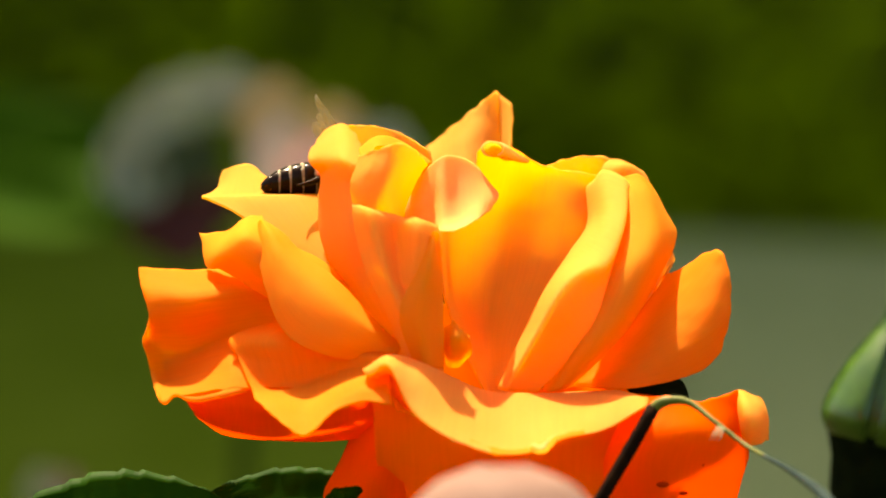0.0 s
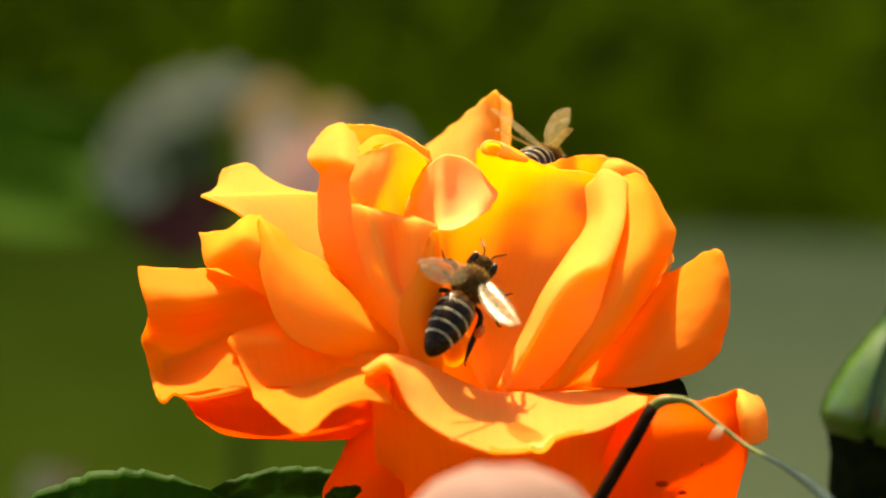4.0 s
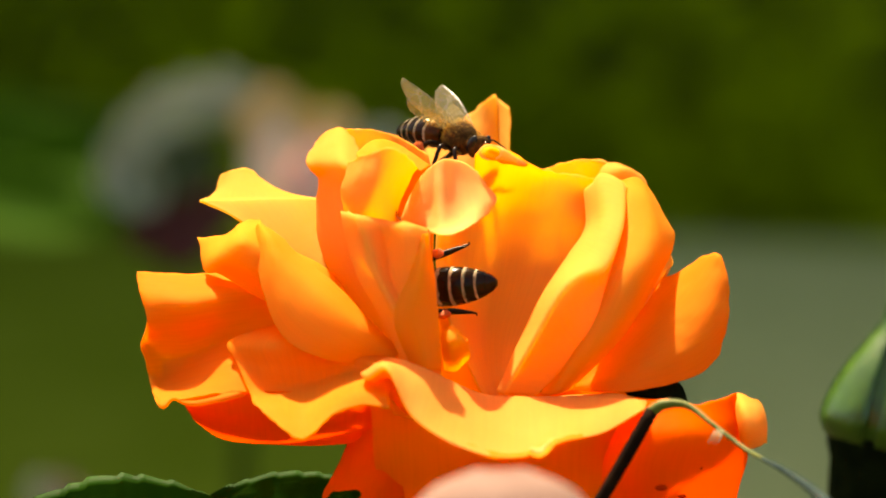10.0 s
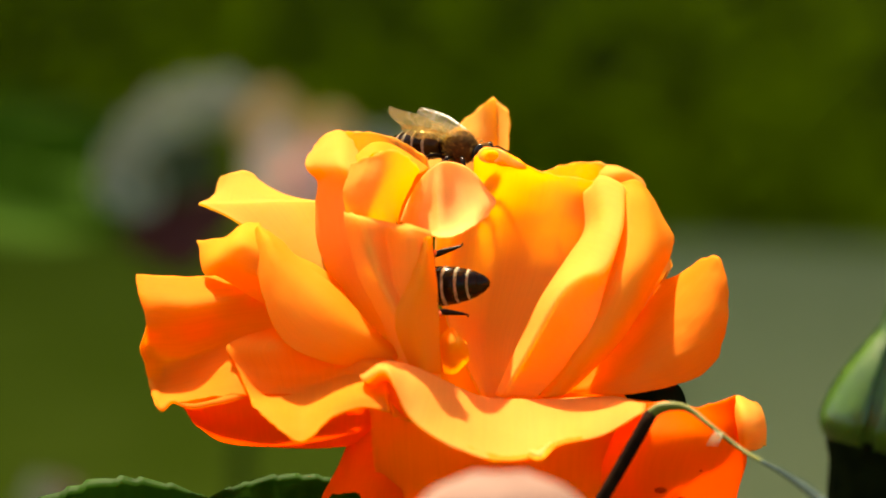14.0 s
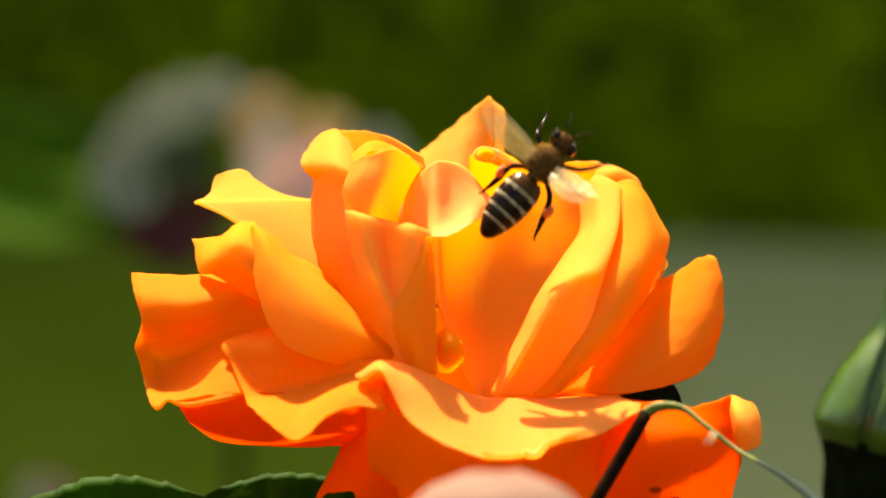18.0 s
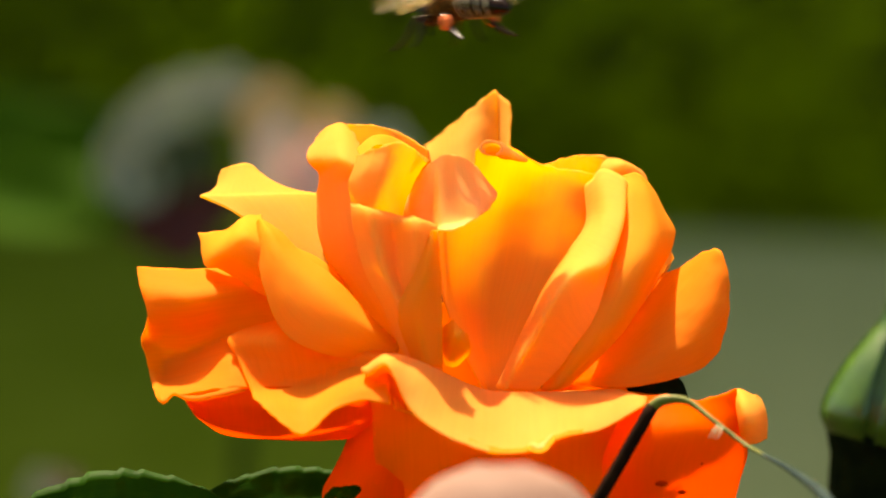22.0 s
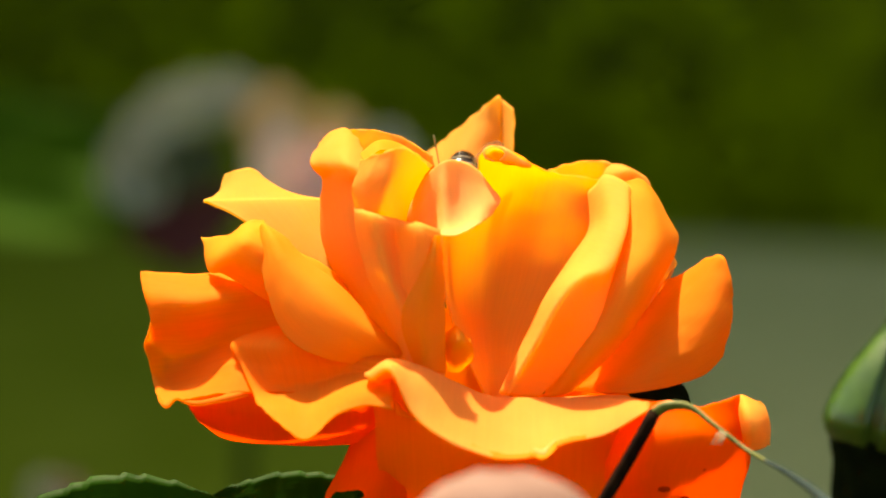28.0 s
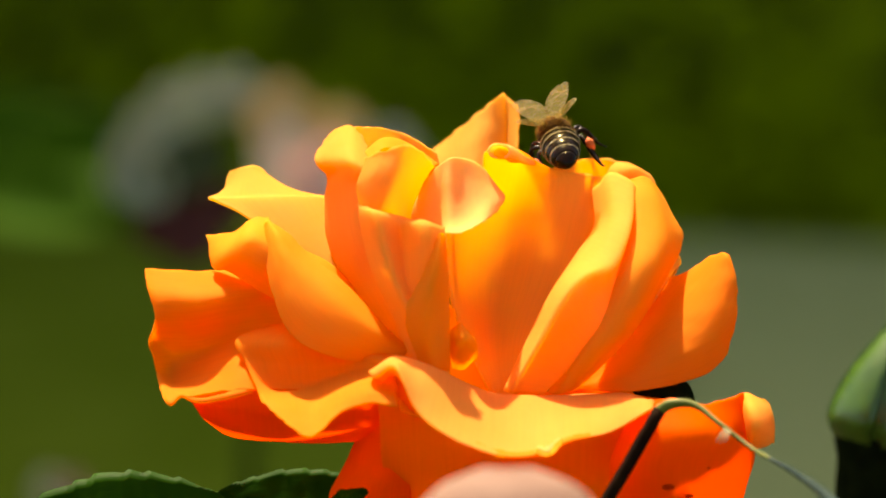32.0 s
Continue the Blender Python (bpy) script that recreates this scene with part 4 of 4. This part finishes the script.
def fringe(x, width, plump, seed):
    """A thin coat of short hair round the abdomen behind x, uneven along its rear edge."""
    bm = bmesh.new()
    n, rings = 96, []
    for q in range(n):
        a = 2 * math.pi * q / n
        w = width * (0.75 + 0.5 * noise.noise(Vector((math.cos(a) * 3, math.sin(a) * 3, seed * 5.0))) + 0.35 * (q % 2)) * (0.55 + 0.45 * abs(math.cos(a * 1.0)) + 0.25 * math.sin(a))
        line = []
        for f, up in ((0.25, -0.05), (0.0, 0.03), (-0.5, 0.05), (-1.0, 0.0)):
            xx = x + w * f
            r = plump * girth(max(-8.15, xx)) * 0.985 + up
            line.append(bm.verts.new(Vector((xx, math.cos(a) * r, math.sin(a) * r * 0.80 - SAG * max(0, -xx - 1) ** 2)) * MM))
        rings.append(line)
    for a, b in zip(rings, rings[1:] + rings[:1]):
        for k in range(3):
            bm.faces.new((a[k], a[k + 1], b[k + 1], b[k]))
    return bm


def wing_blade(length, width, side):
    """A wing along -x from its hinge at the origin, veined, with a rounded tip and a notch."""
    bm = bmesh.new()
    layer = bm.loops.layers.uv.new("UVMap")
    n, m = 18, 7
    rows = []
    for sheet_ in (0.02, -0.02):
        grid = []
        for i in range(n):
            s = i / (n - 1)
            w = width * (0.10 + 0.90 * math.sin(math.pi * min(0.93, 0.06 + 0.80 * s ** 0.9)) ** 0.8) * (1 if s < 0.9 else 1 - 3.2 * (s - 0.9))
            lead = 0.16 * width * math.sin(math.pi * s)
            line = []
            for j in range(m):
                c = j / (m - 1)
                z = 0.10 * math.sin(c * 9 + s * 4) + sheet_
                line.append(bm.verts.new(Vector((-s * length, side * (lead - c * w), z)) * MM))
            grid.append(line)
        rows.append(grid)
    top, low = rows
    for i in range(n - 1):
        for j in range(m - 1):
            for g_, order in ((top, 1), (low, -1)):
                vs = [g_[i][j], g_[i + 1][j], g_[i + 1][j + 1], g_[i][j + 1]]
                uv = [(i / n, j / m * 0.4), ((i + 1) / n, j / m * 0.4), ((i + 1) / n, (j + 1) / m * 0.4), (i / n, (j + 1) / m * 0.4)]
                face = bm.faces.new(vs[::order])
                for loop, c in zip(face.loops, uv[::order]):
                    loop[layer].uv = c
    edge = [(0, j) for j in range(m)] + [(i, m - 1) for i in range(1, n)] + [(n - 1, j) for j in range(m - 2, -1, -1)] + [(i, 0) for i in range(n - 2, 0, -1)]
    for (i, j), (k, l) in zip(edge, edge[1:] + edge[:1]):
        bm.faces.new((top[i][j], top[k][l], low[k][l], low[i][j]))
    return bm


def honey_bee(size=1.0, plump=1.0, hairy=1.0):
    bee = thing("honey_bee", pose(0, 0, 0), "dark honey bee with pale abdomen bands and orange pollen", "bee", "bees on the rose")
    abdomen = part("abdomen", body_along_x([(x, plump * girth(x) * 0.93) for x in (0.2 - 8.4 * k / 40 for k in range(41))], squash=0.80, sag=SAG), CHITIN, bee)
    # overlapping rings of the abdomen, each with a fringe of short pale hair at its front
    cuts = (0.1, -1.5, -3.1, -4.6, -5.9, -7.0, -8.15)
    for k, (front, rear) in enumerate(zip(cuts, cuts[1:])):
        profile = [(front + (rear - front) * q, plump * girth(max(-8.15, front + (rear - front) * q)) * f) for q, f in ((-0.05, 0.90), (0.0, 0.955), (0.25, 0.985), (0.6, 1.0), (0.9, 1.005), (1.0, 0.99), (1.04, 0.93))]
        part("segment", body_along_x(profile, sides=26, squash=0.80, sag=SAG), BROWN_CHITIN if k == 0 else CHITIN, abdomen, "glossy dark brown ring" if k == 0 else "glossy black ring")
        if 0 < k < 5:
            part("band", fringe(front - 0.08, (0.46 - 0.05 * k) * hairy, plump, k), BAND, abdomen, "pale hairy band")
    part("waist", body_along_x([(1.0, 0.8), (0.5, 0.7), (0.0, 0.8)], 12), CHITIN, bee)
    thorax = part("thorax", body_along_x([(0.6, 0.5), (0.8, 1.3), (1.4, 2.0), (2.4, 2.3), (3.4, 2.15), (4.2, 1.5), (4.6, 0.8)], sides=20), THORAX, bee)
    part("fuzz", hairs(900, (2.5, 0, 0.05), (1.9, 2.1, 2.0), 0.75), FUZZ, thorax, "golden brown fur")
    head = part("head", moved(body_along_x([(-0.9, 0.5), (-0.7, 1.1), (-0.2, 1.6), (0.4, 1.65), (0.9, 1.2), (1.2, 0.5)], sides=18), pose(0.0056, 0, -0.0004, 0, 25, 0)), THORAX, bee)
    for s in (1, -1):
        eye = bmesh.new()
        bmesh.ops.create_uvsphere(eye, u_segments=14, v_segments=10, radius=1.0 * MM, matrix=pose(0.0057, s * 0.00125, -0.0001, 0, 25, 0) @ Matrix.Diagonal((0.65, 0.55, 1.25, 1)))
        part("eye", eye, EYE_BLACK, head, "glossy black eye")
        part("antenna", tube([(6.5, s * 0.35, 0.1), (7.3, s * 0.7, 0.7), (8.1, s * 1.2, 0.35), (9.1, s * 1.7, -0.2)], [0.10, 0.09, 0.10, 0.07], 6, 12), CHITIN, head)
    part("fuzz", hairs(160, (5.5, 0, -0.2), (1.2, 1.4, 1.4), 0.45, -0.2), FUZZ, head, "short golden hair")
    part("tongue", tube([(6.2, 0, -1.6), (6.3, 0, -2.4), (6.1, 0, -3.0)], [0.35, 0.25, 0.12], 8, 8), CHITIN, head)
    for s in (1, -1):
        for x, reach, back_, kind_ in ((3.7, 3.0, 2.6, 0), (2.6, 3.8, 0.2, 1), (1.4, 2.6, -3.8, 2)):
            knee = (x + back_ * 0.35, s * (1.4 + reach * 0.55), -0.9)
            shin = (x + back_ * 0.9, s * (1.4 + reach * 0.8), -3.0)
            foot = (x + back_ * 1.45, s * (1.4 + reach), -4.1)
            leg = part("leg", tube([(x, s * 1.0, -1.5), knee, shin, foot, (foot[0] + back_ * 0.12 + 0.2, foot[1] + s * 0.35, foot[2] - 0.1)], [0.30, 0.32, 0.40 if kind_ == 2 else 0.24, 0.12, 0.08], 8, 20), CHITIN, bee)
            if kind_ == 2:
                ball = bmesh.new()
                mid = (Vector(knee) * 0.45 + Vector(shin) * 0.55) * MM
                bmesh.ops.create_icosphere(ball, subdivisions=3, radius=1.0 * MM, matrix=Matrix.Translation(mid + Vector((0, s * 0.0004, 0.0001))) @ Matrix.Diagonal((0.80, 0.55, 0.95, 1)))
                for v in ball.verts:
                    v.co += v.normal * 0.00014 * noise.noise(v.co * 2600)
                part("pollen_load", ball, POLLEN, leg, "bright orange pollen load")
    for s in (1, -1):
        fore = part("fore_wing", wing_blade(9.6, 3.2, s), WING, bee, "clear veined wing")
        hind = part("hind_wing", wing_blade(6.6, 2.3, s), WING, bee, "clear veined wing")
        fore.matrix_basis, hind.matrix_basis = wing_set("rest", s, True, size), wing_set("rest", s, False, size)
    for piece in bee.children_recursive:
        piece.data.transform(Matrix.Scale(size, 4))
    return bee


def wing_set(state, s, fore, size=1.0):
    """How a wing stands on the bee's back: folded, lifted in a V, or spread in flight (up or down stroke)."""
    stance = {"rest": (14, 12, 12, 0), "lifted": (24, 50, -8, 0), "raised": (25, 60, -25, 0), "poised": (24, 58, 48, 0), "fan": (16, 25, 62, -3), "fan_low": (16, 14, 55, -3), "fan_high": (16, 41, 66, -3),
                              "flag_right": ((30, 43, -15, 0), (18, 34, 80, 0)), "flag_left": ((6, 16, -80, 0), (20, 34, -20, 0)),
                              "spread": (34, 30, 34, 0), "tall": (18, 38, -8, 0), "half": (30, 22, 12, 0), "aside": (95, 10, 0, 0), "up": (88, 48, -10, 0), "down": (92, -12, 10, 0)}[state]
    out, lift, twist, skew = stance if len(stance) == 4 else stance[s < 0]      # pairs: each wing its own way
    lift += s * skew
    if not fore:
        out, lift = out + (10 if state != "rest" else -6), lift - 8
    x, z = (3.0, 1.9) if fore else (2.1, 1.75)
    return pose(x * MM * size, s * 1.5 * MM * size, z * MM * size) @ pose(0, 0, 0, 0, 0, s * -out) @ pose(0, 0, 0, s * twist, lift, 0)


bee_one = honey_bee(0.96, 0.87, 1.0)
bee_two = honey_bee(0.90, 0.96, 0.7)
FIRST_BEE = [
    (0, -12.8, 13, 7.9, 0, 6, -38),
    (0.5, -11.8, 15, 7.6, 0, 45, -20),
    (1, -11.2, 16, 7.1, 0, 80, 0),
    (1.5, -9.7, 9, 7.8, 5, 192, 0),
    (1.7, -19.6, 3, 6.0, 12, 190, -5),
    (1.8, -24.2, -4, 3.8, 38, 190, -15),
    (2, -27.6, -6, 1.3, 42, 190, -25),
    (2.1, -28.1, -6, 2.5, 21, 188, -20),
    (2.2, -29.2, -6, 3.6, 0, 185, -10),
    (2.3, -52.8, -6, 23.5, -40, 185, 0),
    (2.4, -51.2, -4, 37.2, -20, 120, 0),
    (2.5, -38.1, -4, 31.6, 10, 60, 10),
    (2.6, -20.0, -6, 12.9, 32, 15, 20),
    (2.7, -14.5, -16, 6.4, 35, 30, 40),
    (2.8, -13.2, -20, 3.9, 36, 35, 50),
    (2.9, -8.1, -22, 3.3, 49, 32, 62),
    (3, -1.5, -23, 2.8, 72, 55, 80),
    (3.1, 0.8, -22, -1.5, 90, 50, 90),
    (3.2, 3.8, -19, -2.2, 106, 38, 90),
    (3.3, 2.4, -15, -7.0, 84, 20, 90),
    (3.4, 0.7, -15, -5.8, 52, 20, 90),
    (3.5, 1.0, -14, -4.8, 50, 40, 90),
    (4.5, 2.4, -12, -7.3, 70, 30, 92),
    (5.5, 3.0, -9, -8.4, 94, 22, 95),
    (6, 2.4, -9, -7.6, 86, 18, 100),
    (6.5, 3.4, -4, -8.0, 122, 18, 88),
    (7, 3.8, -3, -6.4, 142, 18, 85),
    (7.5, 3.9, -2, -4.3, 163, 15, 80),
    (8, 0.7, 0, -4.3, 177, 18, 80),
    (8.5, 0.3, 1, -4.4, 178, 18, 80),
    (9, -0.2, 1, -4.2, 180, 18, 80),
    (9.5, -0.6, 1, -4.1, 181, 18, 80),
    (10, -1.6, 1, -3.9, 183, 18, 80),
    (10.5, -1.6, 1, -4.3, 187, 18, 80),
    (11, -2.1, 1, -4.7, 193, 18, 80),
    (11.5, -2.2, 1, -5.1, 196, 18, 80),
    (12, -2.5, 1, -5.3, 204, 18, 80),
    (12.5, -3.0, 1, -5.4, 198, 18, 80),
    (13, -3.5, 1, -4.5, 180, 18, 80),
    (13.5, -2.9, 1, -4.3, 175, 18, 80),
    (14, -2.4, 0, -3.5, 182, 18, 82),
    (14.2, 0.7, -2, -3.3, 165, 15, 85),
    (14.5, 5.0, -4, -3.1, 129, 10, 90),
    (15.5, 4.7, -4, -5.1, 125, 15, 90),
    (16.5, 5.1, -3, -6.2, 118, 25, 90),
    (16.8, 3.6, -3, -6.1, 150, 22, 90),
    (17, 2.4, -3, -6.0, 166, 18, 88),
    (17.3, 5.1, -5, -2.2, 128, 12, 90),
    (17.5, 4.6, -7, 0.6, 110, 5, 90),
    (17.7, 7.2, -8, 1.6, 76, 5, 90),
    (17.8, 8.6, -8, 1.9, 64, 5, 90),
    (18, 10.3, -9, 8.0, 48, 5, 80),
    (18.1, 10.4, -4, 10.3, 100, 8, 95),
    (18.2, 11.8, 4, 13.0, 146, 10, 120),
    (18.3, 12.4, 10, 13.8, 153, 8, 145),
    (18.4, 12.5, 26, 13.7, 164, 8, 160),
    (18.5, 12.3, 35, 13.5, 171, 6, 168),
    (18.7, 12.0, 38, 13.5, 164, 5, 170),
    (19, 12.2, 39, 13.6, 160, 5, 170),
    (19.2, 12.0, 39, 13.2, 158, 5, 170),
    (19.4, 9.6, 39, 11.6, 154, 8, 172),
    (19.6, 6.6, 38, 8.0, 150, 15, 174),
    (20, 5.0, 37, 3.5, 150, 30, 175),
    (20.3, 4.8, 38, 4.4, 155, 60, 178),
    (20.5, 4.7, 39, 12.5, 160, 70, 178),
    (20.8, 6.4, 39, 11.0, 180, 120, 178),
    (21, 6.1, 39, 10.7, 194, 168, 178),
    (21.2, 6.1, 38, 10.4, 194, 165, 175),
    (21.3, 9.0, 26, 15.1, 150, 165, 175),
    (21.4, 12.0, 14, 20.7, 125, 175, 175),
    (21.5, 13.2, 12, 27.5, 140, 178, 178),
    (21.7, 11.3, 10, 37.6, 175, 120, 180),
    (22, 2.3, 6, 27.1, 186, 50, 180),
    (22.2, -13.9, 0, 37.5, 170, 20, 180),
    (22.6, -39.7, -40, 66.2, 160, 20, 180),
]
SECOND_BEE = [
    (0, 9.5, 22, 0.7, 60, 20, 0),
    (1.5, 6.5, 21.5, 2.6, 60, 20, 0),
    (2.2, 6.9, 21.5, 3.2, 55, 25, 0),
    (2.6, 7.9, 23, 5.1, 30, 50, 0),
    (2.9, 8.4, 26, 7.3, 0, 75, 0),
    (3, 8.6, 26, 7.7, 5, 76, 0),
    (3.1, 10.3, 25, 9.8, 10, 78, 0),
    (3.3, 13.2, 24, 12.3, 10, 78, 0),
    (3.5, 12.5, 24, 11.9, 5, 75, 0),
    (4.2, 11.0, 24, 9.1, 0, 70, 0),
    (5.5, 4.6, 27, 4.7, 0, 40, 0),
    (6.5, 0.8, 26, 6.3, 0, 0, 0),
    (7, -0.9, 26, 6.8, 0, -40, 0),
    (7.2, -1.5, 25, 11.8, 0, -60, 0),
    (7.5, -2.4, 23, 14.6, 5, -65, 0),
    (7.8, -3.4, 24, 8.4, 0, -60, 0),
    (8, -3.6, 24, 7.4, 0, -50, 0),
    (8.2, -4.7, 24, 8.0, -5, -50, 0),
    (8.5, -7.6, 24, 9.1, 0, -45, 0),
    (9, -7.6, 22, 11.3, 32, -42, 0),
    (9.1, -5.6, 21, 13.4, -4, -28, 0),
    (9.3, -2.6, 18, 15.0, -18, -15, 5),
    (9.5, -2.4, 15, 14.2, -20, -25, 10),
    (10, 0.6, 15, 13.4, -16, -42, 12),
    (10.5, -0.0, 15, 13.0, -24, -46, 15),
    (11, -0.7, 15, 13.1, -29, -48, 15),
    (11.5, -0.0, 15, 13.0, -20, -44, 15),
    (12, 0.9, 17, 13.0, -18, -46, 14),
    (12.5, 0.0, 15, 13.3, -10, -30, 12),
    (13, -0.3, 15, 13.2, -9, -25, 12),
    (13.5, -0.0, 15, 13.2, -9, -28, 12),
    (14, 0.4, 15, 12.5, -9, -30, 12),
    (14.5, 0.7, 15, 11.9, -15, -44, 12),
    (15.1, 0.4, 19, 8.7, -50, -20, 10),
    (15.6, -4.5, 29, 6.0, -70, 20, 0),
    (16, -3.0, 36, 0.0, -85, 30, 0),
    (16.5, 1.4, 36, -6.0, -85, 30, 0),
    (20, 1.1, 36, -6.4, -85, 30, 0),
    (25.5, 0.7, 36, -6.0, -85, 30, 0),
    (26.2, -3.5, 36, 0.0, -60, 20, 0),
    (26.6, -4.5, 29, 5.0, -60, -10, 30),
    (27, -0.5, 21, 5.0, -80, -30, 70),
    (27.5, 3.4, 20, 6.6, -92, -32, 90),
    (28, 1.8, 20, 6.2, -94, -34, 90),
    (28.3, 1.9, 20, 8.3, -92, -34, 90),
    (28.5, 2.3, 20, 8.8, -90, -34, 88),
    (28.8, 2.3, 20, 7.6, -84, -34, 85),
    (29, 3.4, 20, 6.7, -75, -32, 75),
    (29.3, 3.8, 17, 7.7, -40, -20, 40),
    (29.5, 5.1, 17, 9.1, 0, -5, 10),
    (29.8, 6.5, 17, 10.0, 20, 0, 18),
    (30, 6.1, 17, 11.0, 20, 0, 18),
    (30.3, 7.0, 17, 11.0, 16, 4, 18),
    (30.6, 8.8, 17, 11.1, 6, 8, 10),
    (30.8, 10.2, 17, 12.8, 40, 40, 50),
    (31, 11.4, 17, 13.9, 86, 66, 88),
    (31.5, 12.2, 17, 13.7, 108, 70, 88),
    (32, 12.3, 17, 12.8, 108, 72, 86),
]


# Wings: seconds and how they stand; "beat" flaps them until the next row.
FIRST_WINGS = [(0, "raised"), (0.4, "lifted"), (1.0, "lifted"), (1.5, "half"), (2.1, "raised"), (2.2, "beat"), (3.5, "up"), (4.2, "half"), (5.5, "half"), (6.0, "up"), (6.5, "rest"),
               (7.2, "rest"), (7.8, "aside"), (14.0, "aside"), (14.5, "rest"), (17.0, "rest"), (17.5, "half"), (17.8, "half"), (18.0, "beat"), (18.4, "poised"), (18.5, "poised"),
               (19.4, "poised"), (19.8, "rest"), (20.2, "rest"), (20.3, "beat"), (20.8, "rest"), (21.2, "rest"), (21.3, "beat"), (22.4, "rest"), (32.0, "rest")]
SECOND_WINGS = [(0, "rest"), (2.6, "lifted"), (3.5, "lifted"), (4.2, "half"), (5.0, "rest"), (7.1, "rest"), (7.5, "lifted"), (8.5, "rest"), (9.0, "rest"), (9.2, "beat"), (9.4, "fan_high"), (9.8, "fan"), (10.4, "fan"), (10.6, "fan_high"), (11.4, "fan_high"), (12.0, "fan"),
                (13.0, "fan_low"), (14.0, "fan_low"), (14.5, "fan_high"), (16.0, "rest"), (27.0, "half"), (27.5, "flag_right"), (28.1, "flag_right"), (28.6, "flag_left"), (29.3, "flag_left"), (29.7, "rest"), (30.6, "rest"),
                (31.0, "spread"), (31.4, "tall"), (32.0, "tall")]

# ---- what moves ----
def bee_rows(rows):
    """Each row: seconds, place in the rose's space (mm), turn in the picture's plane, turn away, roll about the bee's own axis."""
    return [(t, ROSE_SPACE @ Matrix.Translation(Vector((x, y, z)) * MM) @ pose(0, 0, 0, 0, -a, 0) @ pose(0, 0, 0, 0, 0, b) @ pose(0, 0, 0, c))
            for t, x, y, z, a, b, c in rows]


def wing_rows(wings, s, fore, size):
    rows = []
    for (t, state), after in zip(wings, wings[1:] + [(99, "rest")]):
        if state != "beat":
            rows.append((t, wing_set(state, s, fore, size)))
            continue
        for k in range(round((after[0] - t) * FPS)):
            rows.append((t + k / FPS, wing_set("down" if k % 2 else "up", s, fore, size)))
    return rows


# The standing petals give way to the bee that works behind them: seconds and degrees.
YIELD = [(0.0, 0.0), (5.5, 0.0), (6.2, 0.4), (6.7, 2.2), (7.5, 2.8), (9.0, 3.2), (11.0, 3.0), (12.0, 2.6), (13.0, 2.0), (14.0, 1.8), (14.6, 0.8),
         (16.5, 1.0), (17.0, 1.4), (17.4, 0.4), (18.0, 0.0), (32.0, 0.0)]


def motions():
    foot = Matrix.Translation(Vector((-3.0, -8.0, -14.0)) * MM)
    for leaf_, share in ((curl_left, 1.0), (curl_fold, 1.0), (inner_cup, 0.7)):
        walk(leaf_, [(t, foot @ pose(0, 0, 0, 0, -a * share, 0) @ foot.inverted()) for t, a in YIELD])
    for bee, rows, wings, size in ((bee_one, FIRST_BEE, FIRST_WINGS, 0.96), (bee_two, SECOND_BEE, SECOND_WINGS, 0.90)):
        landed = [(25.0, pose(-0.9, -0.5, 0.0047, 0, 0, 140)), (32.0, pose(-0.9, -0.5, 0.0047, 0, 0, 140))] if bee is bee_one else []
        walk(bee, bee_rows(rows) + landed)
        found = {"fore_wing": 0, "hind_wing": 0}
        for child in bee.children:
            kind_ = child.name.split(".")[0]
            if kind_ in found:
                s = 1 if child.matrix_basis.translation.y > 0 else -1
                walk(child, wing_rows(wings, s, kind_ == "fore_wing", size))


motions()
